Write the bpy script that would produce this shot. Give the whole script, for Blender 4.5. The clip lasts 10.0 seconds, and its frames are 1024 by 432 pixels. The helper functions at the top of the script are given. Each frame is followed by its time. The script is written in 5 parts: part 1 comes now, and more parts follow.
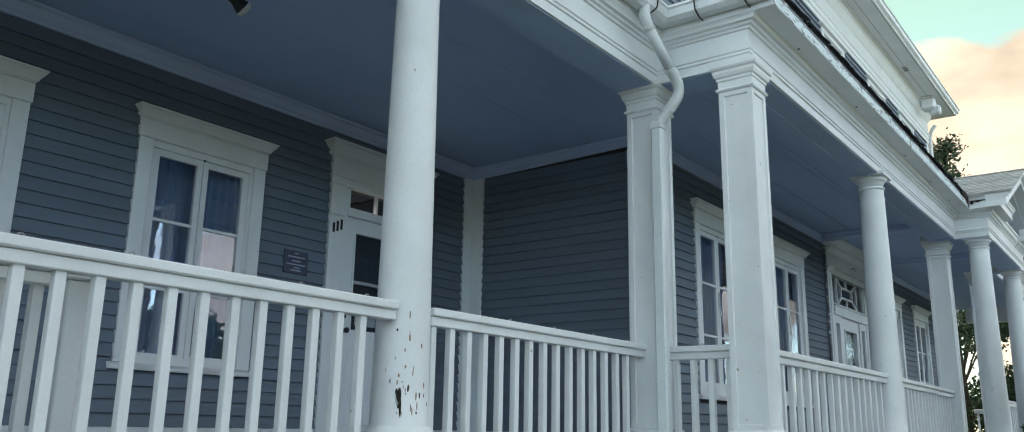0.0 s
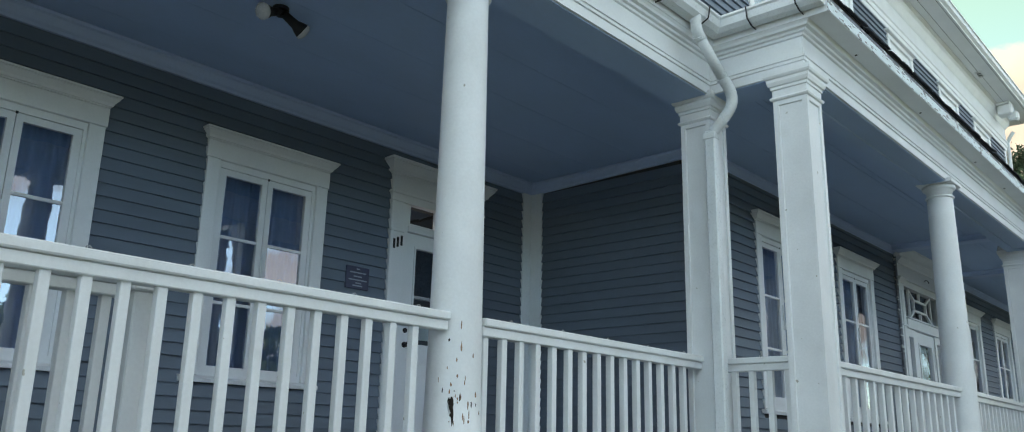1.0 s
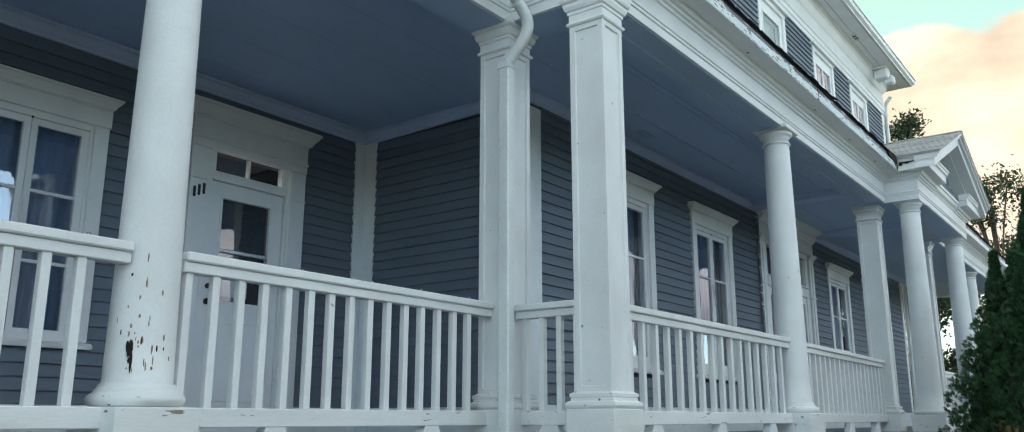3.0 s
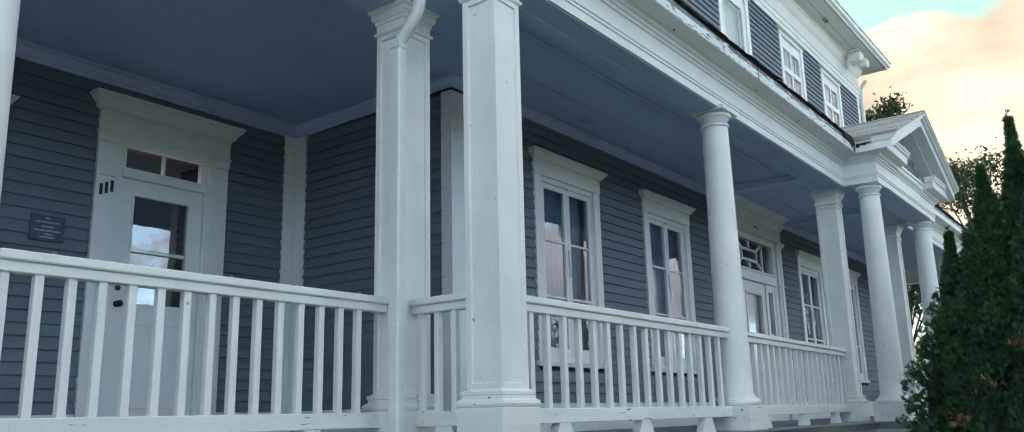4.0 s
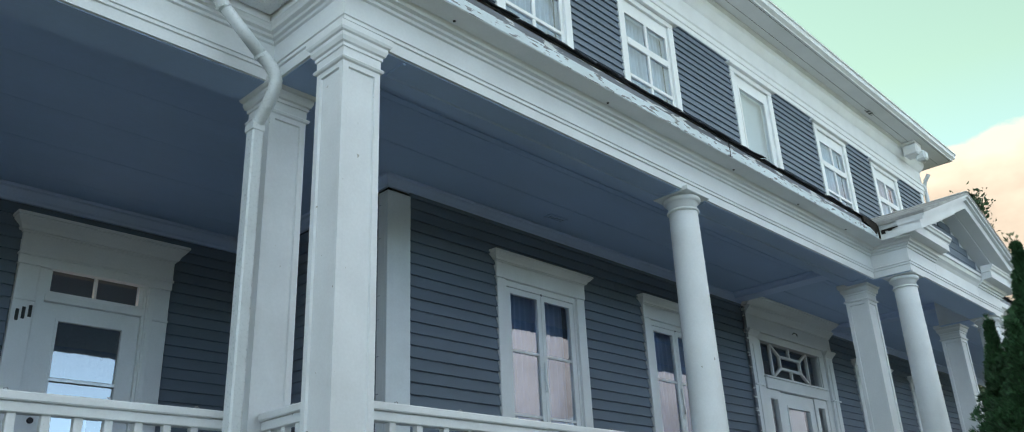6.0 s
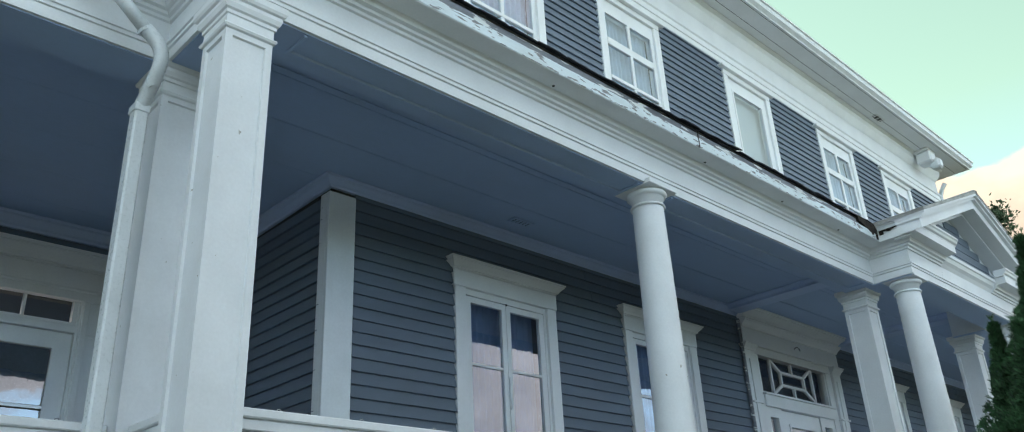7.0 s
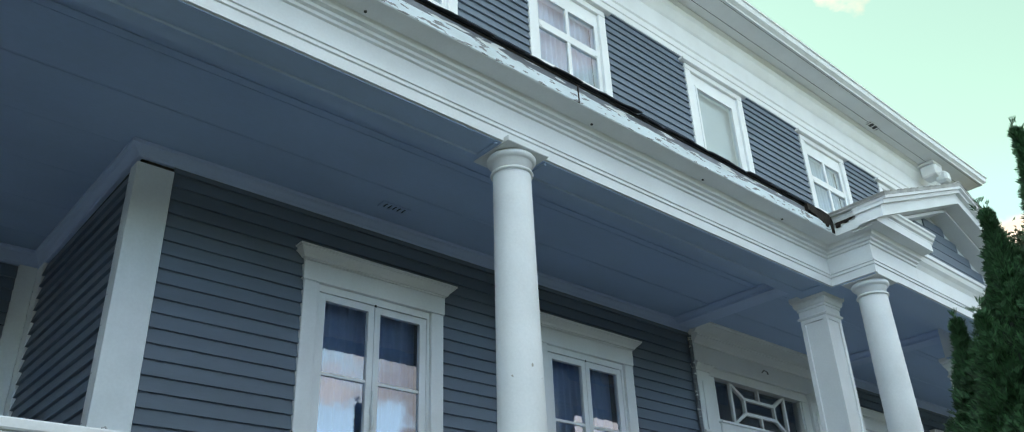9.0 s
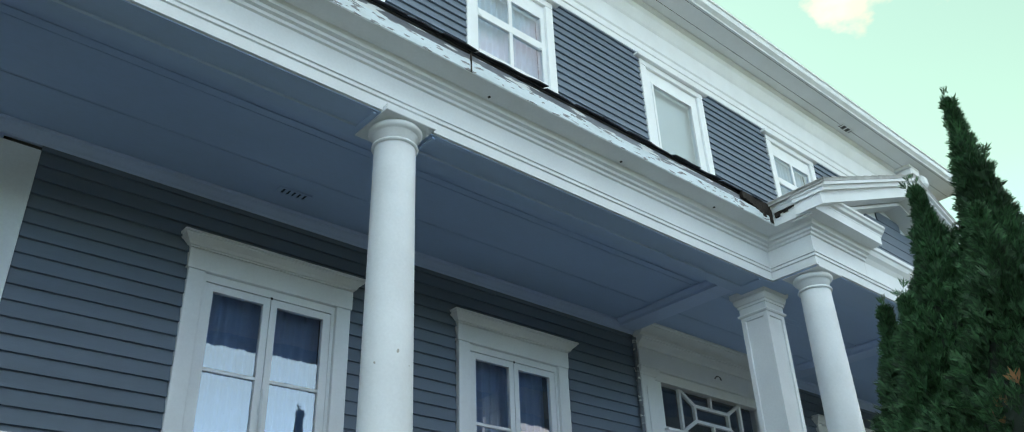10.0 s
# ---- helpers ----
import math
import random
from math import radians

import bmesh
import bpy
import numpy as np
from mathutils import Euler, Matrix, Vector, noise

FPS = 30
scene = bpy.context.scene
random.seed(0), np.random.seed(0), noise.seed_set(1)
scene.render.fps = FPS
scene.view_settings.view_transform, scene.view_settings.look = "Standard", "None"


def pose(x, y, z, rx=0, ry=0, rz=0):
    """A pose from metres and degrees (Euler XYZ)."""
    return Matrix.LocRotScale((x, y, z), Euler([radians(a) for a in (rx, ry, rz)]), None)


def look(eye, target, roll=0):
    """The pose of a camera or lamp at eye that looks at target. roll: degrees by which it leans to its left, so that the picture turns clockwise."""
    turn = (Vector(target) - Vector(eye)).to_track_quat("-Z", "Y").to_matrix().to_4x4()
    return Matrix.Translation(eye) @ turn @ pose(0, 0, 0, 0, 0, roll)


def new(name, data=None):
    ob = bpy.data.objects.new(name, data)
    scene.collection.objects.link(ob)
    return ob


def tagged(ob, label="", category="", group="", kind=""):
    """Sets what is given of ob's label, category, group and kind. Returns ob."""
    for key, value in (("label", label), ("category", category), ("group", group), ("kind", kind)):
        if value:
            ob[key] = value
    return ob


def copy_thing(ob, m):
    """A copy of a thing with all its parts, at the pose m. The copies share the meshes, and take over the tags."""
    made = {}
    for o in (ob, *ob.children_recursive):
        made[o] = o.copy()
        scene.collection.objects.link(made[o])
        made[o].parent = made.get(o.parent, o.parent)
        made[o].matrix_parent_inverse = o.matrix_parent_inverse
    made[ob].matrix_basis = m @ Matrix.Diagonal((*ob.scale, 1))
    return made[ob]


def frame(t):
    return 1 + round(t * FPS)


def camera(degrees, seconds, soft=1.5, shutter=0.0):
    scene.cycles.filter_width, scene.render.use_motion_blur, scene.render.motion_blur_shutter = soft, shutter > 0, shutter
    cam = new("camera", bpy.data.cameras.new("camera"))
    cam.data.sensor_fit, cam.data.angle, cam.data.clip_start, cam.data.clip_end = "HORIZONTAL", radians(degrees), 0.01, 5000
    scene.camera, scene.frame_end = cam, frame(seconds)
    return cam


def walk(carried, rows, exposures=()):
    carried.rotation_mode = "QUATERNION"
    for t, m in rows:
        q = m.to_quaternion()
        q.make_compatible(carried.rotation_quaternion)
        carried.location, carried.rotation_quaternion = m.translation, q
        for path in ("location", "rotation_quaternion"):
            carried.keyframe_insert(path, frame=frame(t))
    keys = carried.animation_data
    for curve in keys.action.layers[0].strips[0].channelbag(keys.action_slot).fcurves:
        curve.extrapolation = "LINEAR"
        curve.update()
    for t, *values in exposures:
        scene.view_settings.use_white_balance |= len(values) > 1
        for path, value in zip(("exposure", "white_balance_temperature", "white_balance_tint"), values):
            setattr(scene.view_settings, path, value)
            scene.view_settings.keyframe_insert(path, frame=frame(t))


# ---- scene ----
cam = camera(61.3, 10.0, soft=1.0)
PATH = [
    (0, (4.291, 0.289, 1.337), (3.111, 1.833, 1.812), 1.0),
    (0.5, (4.361, 0.275, 1.303), (3.101, 1.748, 1.796), 1.2),
    (1, (4.395, 0.313, 1.289), (3.102, 1.751, 1.801), 1.3),
    (1.5, (4.407, 0.473, 1.29), (3.116, 1.909, 1.81), 1.8),
    (2, (4.467, 0.77, 1.265), (3.258, 2.275, 1.787), 1.4),
    (2.5, (4.599, 1.1, 1.176), (3.422, 2.644, 1.658), 0.7),
    (4, (5.141, 2.143, 1.189), (3.973, 3.702, 1.64), -1.4),
    (4.5, (5.192, 2.515, 1.18), (3.983, 4.037, 1.652), -2.3),
    (5, (5.342, 2.895, 1.143), (4.104, 4.348, 1.737), -2.4),
    (5.5, (5.529, 3.275, 1.132), (4.272, 4.669, 1.822), -2.7),
    (6, (5.623, 3.694, 1.085), (4.352, 5.042, 1.841), -2.6),
    (7.5, (5.572, 5.088, 1.042), (4.272, 6.351, 1.887), -3.2),
    (8, (5.517, 5.612, 1.048), (4.207, 6.851, 1.913), -3.0),
    (8.5, (5.525, 6.07, 1.027), (4.206, 7.284, 1.915), -2.5),
    (9, (5.498, 6.522, 1.047), (4.19, 7.716, 1.976), -2.3),
    (9.5, (5.546, 6.971, 1.024), (4.247, 8.153, 1.98), -2.4),
    (10, (5.571, 7.421, 1.002), (4.276, 8.594, 1.975), -2.3),
]
walk(cam, [(t, look(eye, target, roll)) for t, eye, target, roll in PATH], [(0.0, 1.33, 7700, 24), (2.5, 1.36, 7700, 24), (4.0, 1.38, 7600, 24), (6.0, 1.29, 7500, 24), (8.0, 1.44, 7500, 24), (10.0, 1.52, 7500, 22)])

# ---- world, sun, exposure ----
SUN_EL, SUN_AZ = 52.0, 268.0
world = bpy.data.worlds.new("sky")
scene.world = world
world.use_nodes = True
wn, wl = world.node_tree.nodes, world.node_tree.links
for n in list(wn):
    wn.remove(n)
w_out = wn.new("ShaderNodeOutputWorld")
w_bg = wn.new("ShaderNodeBackground")
w_sky = wn.new("ShaderNodeTexSky")
w_sky.sky_type = "NISHITA"
w_sky.sun_disc = False
w_sky.sun_elevation, w_sky.sun_rotation = radians(SUN_EL), radians(SUN_AZ)
w_sky.air_density, w_sky.dust_density, w_sky.ozone_density = 1.0, 0.1, 2.6
w_tint = wn.new("ShaderNodeMix")
w_tint.data_type, w_tint.blend_type = "RGBA", "MULTIPLY"
w_tint.inputs[0].default_value = 1.0
w_grade = wn.new("ShaderNodeValToRGB")
w_grade.color_ramp.elements[0].position, w_grade.color_ramp.elements[0].color = 0.12, (0.120, 0.163, 0.146, 1)
w_grade.color_ramp.elements[1].position, w_grade.color_ramp.elements[1].color = 0.46, (0.152, 0.172, 0.082, 1)
w_coord = wn.new("ShaderNodeTexCoord")
w_map = wn.new("ShaderNodeMapping")
w_map.inputs["Scale"].default_value = (1.0, 1.0, 1.7)
w_map.inputs["Location"].default_value = (0.35, 0.10, 0.0)
w_noise = wn.new("ShaderNodeTexNoise")
w_noise.inputs["Scale"].default_value = 3.4
w_noise.inputs["Detail"].default_value = 9.0
w_noise.inputs["Roughness"].default_value = 0.52
w_ramp = wn.new("ShaderNodeValToRGB")
w_ramp.color_ramp.elements[0].position = 0.50
w_ramp.color_ramp.elements[1].position = 0.545
w_cloud = wn.new("ShaderNodeMix")
w_cloud.data_type = "RGBA"

wl.new(w_coord.outputs["Generated"], w_map.inputs["Vector"])
wl.new(w_map.outputs["Vector"], w_noise.inputs["Vector"])
w_sep = wn.new("ShaderNodeSeparateXYZ")
w_curve = wn.new("ShaderNodeValToRGB")
cr = w_curve.color_ramp
cr.elements[0].position, cr.elements[0].color = 0.0, (0.54, 0.54, 0.54, 1)
cr.elements[1].position, cr.elements[1].color = 1.0, (0.56, 0.56, 0.56, 1)
for at, v in ((0.20, 0.60), (0.37, 0.62), (0.425, 0.37), (0.56, 0.36), (0.63, 0.56)):
    e = cr.elements.new(at)
    e.color = (v, v, v, 1)
w_add = wn.new("ShaderNodeMath")
w_add.operation = "ADD"
w_half = wn.new("ShaderNodeMath")
w_half.operation = "MULTIPLY_ADD"
w_half.inputs[1].default_value, w_half.inputs[2].default_value = 0.9, -0.45
wl.new(w_coord.outputs["Generated"], w_sep.inputs[0])
wl.new(w_sep.outputs["Z"], w_curve.inputs[0])
wl.new(w_curve.outputs[0], w_half.inputs[0])
wl.new(w_sep.outputs["Z"], w_grade.inputs[0])
w_way = wn.new("ShaderNodeMath")
w_way.operation = "SUBTRACT"
w_side = wn.new("ShaderNodeMapRange")
w_side.inputs[1].default_value, w_side.inputs[2].default_value = 0.45, 0.92
wl.new(w_sep.outputs["Y"], w_way.inputs[0])
wl.new(w_sep.outputs["X"], w_way.inputs[1])
wl.new(w_way.outputs[0], w_side.inputs[0])
w_cool = wn.new("ShaderNodeValToRGB")
w_cool.color_ramp.elements[0].position, w_cool.color_ramp.elements[0].color = 0.12, (0.180, 0.245, 0.270, 1)
w_cool.color_ramp.elements[1].position, w_cool.color_ramp.elements[1].color = 0.46, (0.284, 0.258, 0.145, 1)
wl.new(w_sep.outputs["Z"], w_cool.inputs[0])
w_pick = wn.new("ShaderNodeMix")
w_pick.data_type = "RGBA"
wl.new(w_side.outputs[0], w_pick.inputs[0])
wl.new(w_cool.outputs[0], w_pick.inputs[6])
wl.new(w_grade.outputs[0], w_pick.inputs[7])
wl.new(w_pick.outputs[2], w_tint.inputs[7])
w_white = wn.new("ShaderNodeMix")
w_white.data_type = "RGBA"
w_white.inputs[6].default_value, w_white.inputs[7].default_value = (0.405, 0.496, 0.578, 1), (0.385, 0.372, 0.305, 1)
wl.new(w_side.outputs[0], w_white.inputs[0])
wl.new(w_noise.outputs[0], w_add.inputs[0])
wl.new(w_half.outputs[0], w_add.inputs[1])
w_break = wn.new("ShaderNodeMath")
w_break.operation = "MULTIPLY_ADD"
w_break.inputs[1].default_value = 0.055
w_thin = wn.new("ShaderNodeMath")
w_thin.operation = "SUBTRACT"
w_thin.inputs[1].default_value = 0.055
wl.new(w_add.outputs[0], w_thin.inputs[0])
wl.new(w_side.outputs[0], w_break.inputs[0])
wl.new(w_thin.outputs[0], w_break.inputs[2])
wl.new(w_break.outputs[0], w_ramp.inputs[0])
wl.new(w_sky.outputs[0], w_tint.inputs[6])
wl.new(w_ramp.outputs[0], w_cloud.inputs[0])
wl.new(w_tint.outputs[2], w_cloud.inputs[6])
w_soft = wn.new("ShaderNodeTexNoise")
w_soft.inputs["Scale"].default_value, w_soft.inputs["Detail"].default_value = 6.5, 8.0
w_shape = wn.new("ShaderNodeMapRange")
w_shape.inputs[1].default_value, w_shape.inputs[2].default_value = 0.35, 0.65
w_shape.inputs[3].default_value, w_shape.inputs[4].default_value = 0.62, 1.30
w_body = wn.new("ShaderNodeMix")
w_body.data_type, w_body.blend_type = "RGBA", "MULTIPLY"
w_body.inputs[0].default_value = 1.0
wl.new(w_white.outputs[2], w_body.inputs[6])
wl.new(w_map.outputs["Vector"], w_soft.inputs["Vector"])
wl.new(w_soft.outputs[0], w_shape.inputs[0])
wl.new(w_shape.outputs[0], w_body.inputs[7])
wl.new(w_body.outputs[2], w_cloud.inputs[7])
wl.new(w_cloud.outputs[2], w_bg.inputs["Color"])
w_bg.inputs["Strength"].default_value = 1.0
wl.new(w_bg.outputs[0], w_out.inputs[0])

sun_data = bpy.data.lights.new("sun", "SUN")
sun_data.energy, sun_data.angle, sun_data.color = 2.0, radians(8), (1.0, 0.95, 0.86)
sun_ob = new("sun", sun_data)
sun_dir = Vector((math.sin(radians(SUN_AZ)) * math.cos(radians(SUN_EL)), math.cos(radians(SUN_AZ)) * math.cos(radians(SUN_EL)), math.sin(radians(SUN_EL))))
sun_ob.matrix_world = look(sun_dir * 60, (0, 0, 0))


# ---- materials ----
def material(name, col, rough=0.5, var=0.10, scale=6.0, fine=60.0, bump=0.15, stretch=(1, 1, 1), island=0.0, peel=0.0, under=(0.16, 0.15, 0.14), metal=0.0, peel_scale=9.0, spec=0.5, stain=0.0, sprays=0.0):
    """Painted or natural surface: two scales of variation, fine relief, optional flaking to what lies under."""
    m = bpy.data.materials.new(name)
    m.use_nodes = True
    nt = m.node_tree
    nd, lk = nt.nodes, nt.links
    bs = nd["Principled BSDF"]
    geo = nd.new("ShaderNodeNewGeometry")
    mp = nd.new("ShaderNodeMapping")
    mp.inputs["Scale"].default_value = stretch
    lk.new(geo.outputs["Position"], mp.inputs["Vector"])

    def noise_node(sc, detail=4.0):
        t = nd.new("ShaderNodeTexNoise")
        t.inputs["Scale"].default_value = sc
        t.inputs["Detail"].default_value = detail
        lk.new(mp.outputs[0], t.inputs["Vector"])
        return t.outputs[0]

    def ramp(src, a, b, lo, hi):
        r = nd.new("ShaderNodeMapRange")
        r.inputs[1].default_value, r.inputs[2].default_value, r.inputs[3].default_value, r.inputs[4].default_value = a, b, lo, hi
        lk.new(src, r.inputs[0])
        return r.outputs[0]

    def mult(a, b):
        n = nd.new("ShaderNodeMath")
        n.operation = "MULTIPLY"
        lk.new(a, n.inputs[0])
        lk.new(b, n.inputs[1])
        return n.outputs[0]

    big, small = noise_node(scale), noise_node(fine)
    v = mult(ramp(big, 0.3, 0.7, 1 - var, 1 + var), ramp(small, 0.3, 0.7, 1 - var * 0.5, 1 + var * 0.5))
    if island:
        info = nd.new("ShaderNodeObjectInfo")
        v = mult(v, ramp(info.outputs["Random"], 0, 1, 1 - island, 1 + island))
    if sprays:
        geo = nd.new("ShaderNodeNewGeometry")
        v = mult(v, ramp(geo.outputs["Random Per Island"], 0, 1, 1 - sprays, 1 + sprays))
    hsv = nd.new("ShaderNodeHueSaturation")
    hsv.inputs["Color"].default_value = (*col, 1)
    lk.new(v, hsv.inputs["Value"])
    out = hsv.outputs[0]
    if stain:
        st = nd.new("ShaderNodeMix")
        st.data_type = "RGBA"
        st.inputs[7].default_value = (col[0] * 0.5, col[1] * 0.47, col[2] * 0.40, 1)
        lk.new(ramp(noise_node(2.6, 8.0), 0.56, 0.78, 0.0, stain), st.inputs[0])
        lk.new(out, st.inputs[6])
        out = st.outputs[2]
    if peel:
        pm = nd.new("ShaderNodeMix")
        pm.data_type = "RGBA"
        pm.inputs[7].default_value = (*under, 1)
        lk.new(ramp(noise_node(peel_scale, 9.0), 0.66 - 0.22 * peel, 0.68 - 0.22 * peel, 0.0, 1.0), pm.inputs[0])
        lk.new(out, pm.inputs[6])
        out = pm.outputs[2]
    lk.new(out, bs.inputs["Base Color"])
    lk.new(ramp(small, 0.3, 0.7, max(0.02, rough - 0.08), min(1, rough + 0.08)), bs.inputs["Roughness"])
    bs.inputs["Metallic"].default_value = metal
    bs.inputs["Specular IOR Level"].default_value = spec
    if bump:
        bp = nd.new("ShaderNodeBump")
        bp.inputs["Strength"].default_value = bump
        bp.inputs["Distance"].default_value = 0.004
        lk.new(small, bp.inputs["Height"])
        lk.new(bp.outputs[0], bs.inputs["Normal"])
    return m


def glass_material(name, tint=(0.80, 0.90, 0.99), ior=3.2, wave=0.05):
    m = bpy.data.materials.new(name)
    m.use_nodes = True
    nd, lk = m.node_tree.nodes, m.node_tree.links
    for n in list(nd):
        nd.remove(n)
    out, mix = nd.new("ShaderNodeOutputMaterial"), nd.new("ShaderNodeMixShader")
    tr, gl, fr = nd.new("ShaderNodeBsdfTransparent"), nd.new("ShaderNodeBsdfGlossy"), nd.new("ShaderNodeFresnel")
    tr.inputs[0].default_value = (*tint, 1)
    gl.inputs["Roughness"].default_value = 0.015
    fr.inputs["IOR"].default_value = ior
    ns, bp = nd.new("ShaderNodeTexNoise"), nd.new("ShaderNodeBump")
    geo = nd.new("ShaderNodeNewGeometry")
    lk.new(geo.outputs["Position"], ns.inputs["Vector"])
    ns.inputs["Scale"].default_value = 3.5
    bp.inputs["Strength"].default_value = wave
    bp.inputs["Distance"].default_value = 0.02
    lk.new(ns.outputs[0], bp.inputs["Height"])
    lk.new(bp.outputs[0], gl.inputs["Normal"])
    lk.new(fr.outputs[0], mix.inputs[0])
    lk.new(tr.outputs[0], mix.inputs[1])
    lk.new(gl.outputs[0], mix.inputs[2])
    lk.new(mix.outputs[0], out.inputs[0])
    return m


WHITE = material("white_paint", (0.772, 0.796, 0.815), 0.42, 0.04, 2.5, 55, 0.10, stain=0.10)
WHITE_WORN = material("worn_white_paint", (0.772, 0.796, 0.815), 0.5, 0.05, 3.0, 60, 0.2, peel=-0.27, peel_scale=16.0, under=(0.42, 0.40, 0.36), stain=0.15)
WHITE_FLAKED = material("flaking_white_paint", (0.772, 0.796, 0.805), 0.55, 0.06, 3.0, 60, 0.3, stretch=(1, 0.30, 2.0), peel=-0.06, peel_scale=22.0, under=(0.26, 0.22, 0.18), stain=0.5)
FASCIA_PEEL = material("peeling_white_paint", (0.68, 0.77, 0.81), 0.6, 0.08, 4.0, 60, 0.35, stretch=(1, 0.5, 2.2), peel=0.36, under=(0.24, 0.24, 0.25), peel_scale=20.0, stain=0.35)
WEATHERED = material("weathered_board", (0.20, 0.215, 0.24), 0.75, 0.3, 5.0, 50, 0.5, stretch=(1, 0.35, 2.0), peel=0.42, under=(0.70, 0.73, 0.72), peel_scale=12.0, stain=0.15)
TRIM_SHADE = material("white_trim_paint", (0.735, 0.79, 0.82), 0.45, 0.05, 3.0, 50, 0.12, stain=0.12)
SIDING = material("grey_siding_paint", (0.134, 0.177, 0.228), 0.55, 0.07, 2.2, 45, 0.22, stretch=(0.5, 0.35, 2.5), island=0.05, stain=0.08)
# Trim paint toned down to shade blue, for crown moulding and ceiling beams.
CEIL_TRIM = material("shade_blue_trim_paint", (0.46, 0.59, 0.82), 0.5, 0.05, 2.0, 45, 0.12, stain=0.08)
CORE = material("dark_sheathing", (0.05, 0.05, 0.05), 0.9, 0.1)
# Pale blue-grey paint with the blue of the porch shade added to it.
CEILING = material("shade_blue_ceiling_paint", (0.385, 0.530, 0.755), 0.55, 0.05, 1.5, 40, 0.12, stretch=(1, 0.4, 1), stain=0.06)
FLOOR = material("blue_grey_floor_paint", (0.15, 0.18, 0.22), 0.5, 0.12, 4.0, 50, 0.2, island=0.06, stain=0.2)
SHINGLE = material("dark_asphalt_shingle", (0.030, 0.032, 0.042), 0.95, 0.3, 8.0, 120, 0.8, island=0.2)
SHINGLE_PALE = material("grey_asphalt_shingle", (0.42, 0.42, 0.41), 0.95, 0.2, 8.0, 120, 0.7, island=0.15, stain=0.3)
METAL_WHITE = material("white_enamelled_metal", (0.70, 0.74, 0.76), 0.32, 0.06, 5.0, 60, 0.05, stain=0.25)
DARK_METAL = material("dark_metal", (0.03, 0.03, 0.035), 0.4, 0.2, 20, 90, 0.1, metal=0.6)
STEEL = material("dull_steel", (0.45, 0.46, 0.47), 0.35, 0.1, 20, 90, 0.1, metal=1.0)
GLASS = glass_material("window_glass")
FROST = material("patterned_glass", (0.035, 0.04, 0.05), 0.18, 0.5, 45, 90, 0.9, spec=0.7)
LAMP_GLASS = material("milky_lamp_glass", (0.62, 0.64, 0.66), 0.25, 0.05, 10, 60, 0.05)
# One white cloth: upper copy lightened for skylight, lower darkened blue for shade.
CURTAIN_LIT = material("lit_curtain_cloth", (0.66, 0.75, 0.84), 0.9, 0.08, 5.0, 200, 0.3)
CURTAIN_SHADED = material("shaded_curtain_cloth", (0.25, 0.37, 0.56), 0.9, 0.08, 5.0, 200, 0.3)
SHADE = material("white_roller_blind", (0.78, 0.79, 0.78), 0.85, 0.05, 4.0, 200, 0.2)
PLAQUE = material("dark_blue_plaque", (0.026, 0.036, 0.085), 0.4, 0.15, 10, 80, 0.15)
PLAQUE_INK = material("pale_plaque_lettering", (0.30, 0.36, 0.44), 0.5, 0.05)
BLACK = material("black_iron", (0.012, 0.012, 0.014), 0.45, 0.2, 20, 90, 0.1)
BARE = material("bare_brown_wood", (0.30, 0.19, 0.13), 0.85, 0.3, 20, 100, 0.5)
ROT = material("rotten_wood", (0.022, 0.016, 0.012), 0.95, 0.5, 20, 120, 1.0)
GRASS = material("dry_lawn", (0.085, 0.10, 0.075), 0.95, 0.25, 14.0, 160, 0.8)
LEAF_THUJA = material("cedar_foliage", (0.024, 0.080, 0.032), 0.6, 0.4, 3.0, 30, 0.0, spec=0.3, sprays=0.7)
# Near-black green: the shade inside the cedar put into the core's colour.
LEAF_CORE_SHADE = material("cedar_core_shade", (0.008, 0.020, 0.012), 0.9, 0.4, 3.0, 30, 0.2)
LEAF_DRY = material("dry_foliage", (0.26, 0.13, 0.06), 0.9, 0.3, 6.0, 50, 0.2)
LEAF_TREE = material("tree_leaf", (0.030, 0.070, 0.034), 0.7, 0.4, 2.0, 30, 0.2, spec=0.3)
BARK = material("bark", (0.11, 0.085, 0.065), 0.95, 0.3, 6.0, 60, 0.8)
CONCRETE = material("concrete", (0.32, 0.32, 0.30), 0.85, 0.15, 3.0, 60, 0.4, stain=0.3)


# ---- builders ----
def thing(name, loc=(0, 0, 0), label="", category="", group="", kind=""):
    ob = new(name)
    ob.empty_display_size = 0.1
    ob.location = loc
    return tagged(ob, label, category, group, kind)


def finish(me, mat, smooth=False):
    me.materials.append(mat)
    if smooth:
        me.polygons.foreach_set("use_smooth", [True] * len(me.polygons))
    return me


def part(name, bm, mat, parent=None, label="", smooth=False):
    """Links a bmesh or a mesh as one object, under its thing where one is given."""
    if isinstance(bm, bmesh.types.BMesh):
        me = bpy.data.meshes.new(name)
        bmesh.ops.recalc_face_normals(bm, faces=bm.faces)
        bm.to_mesh(me)
        bm.free()
        finish(me, mat, smooth)
    else:
        me = bm
    ob = new(name, me)
    if parent:
        ob.parent = parent
    return tagged(ob, label)


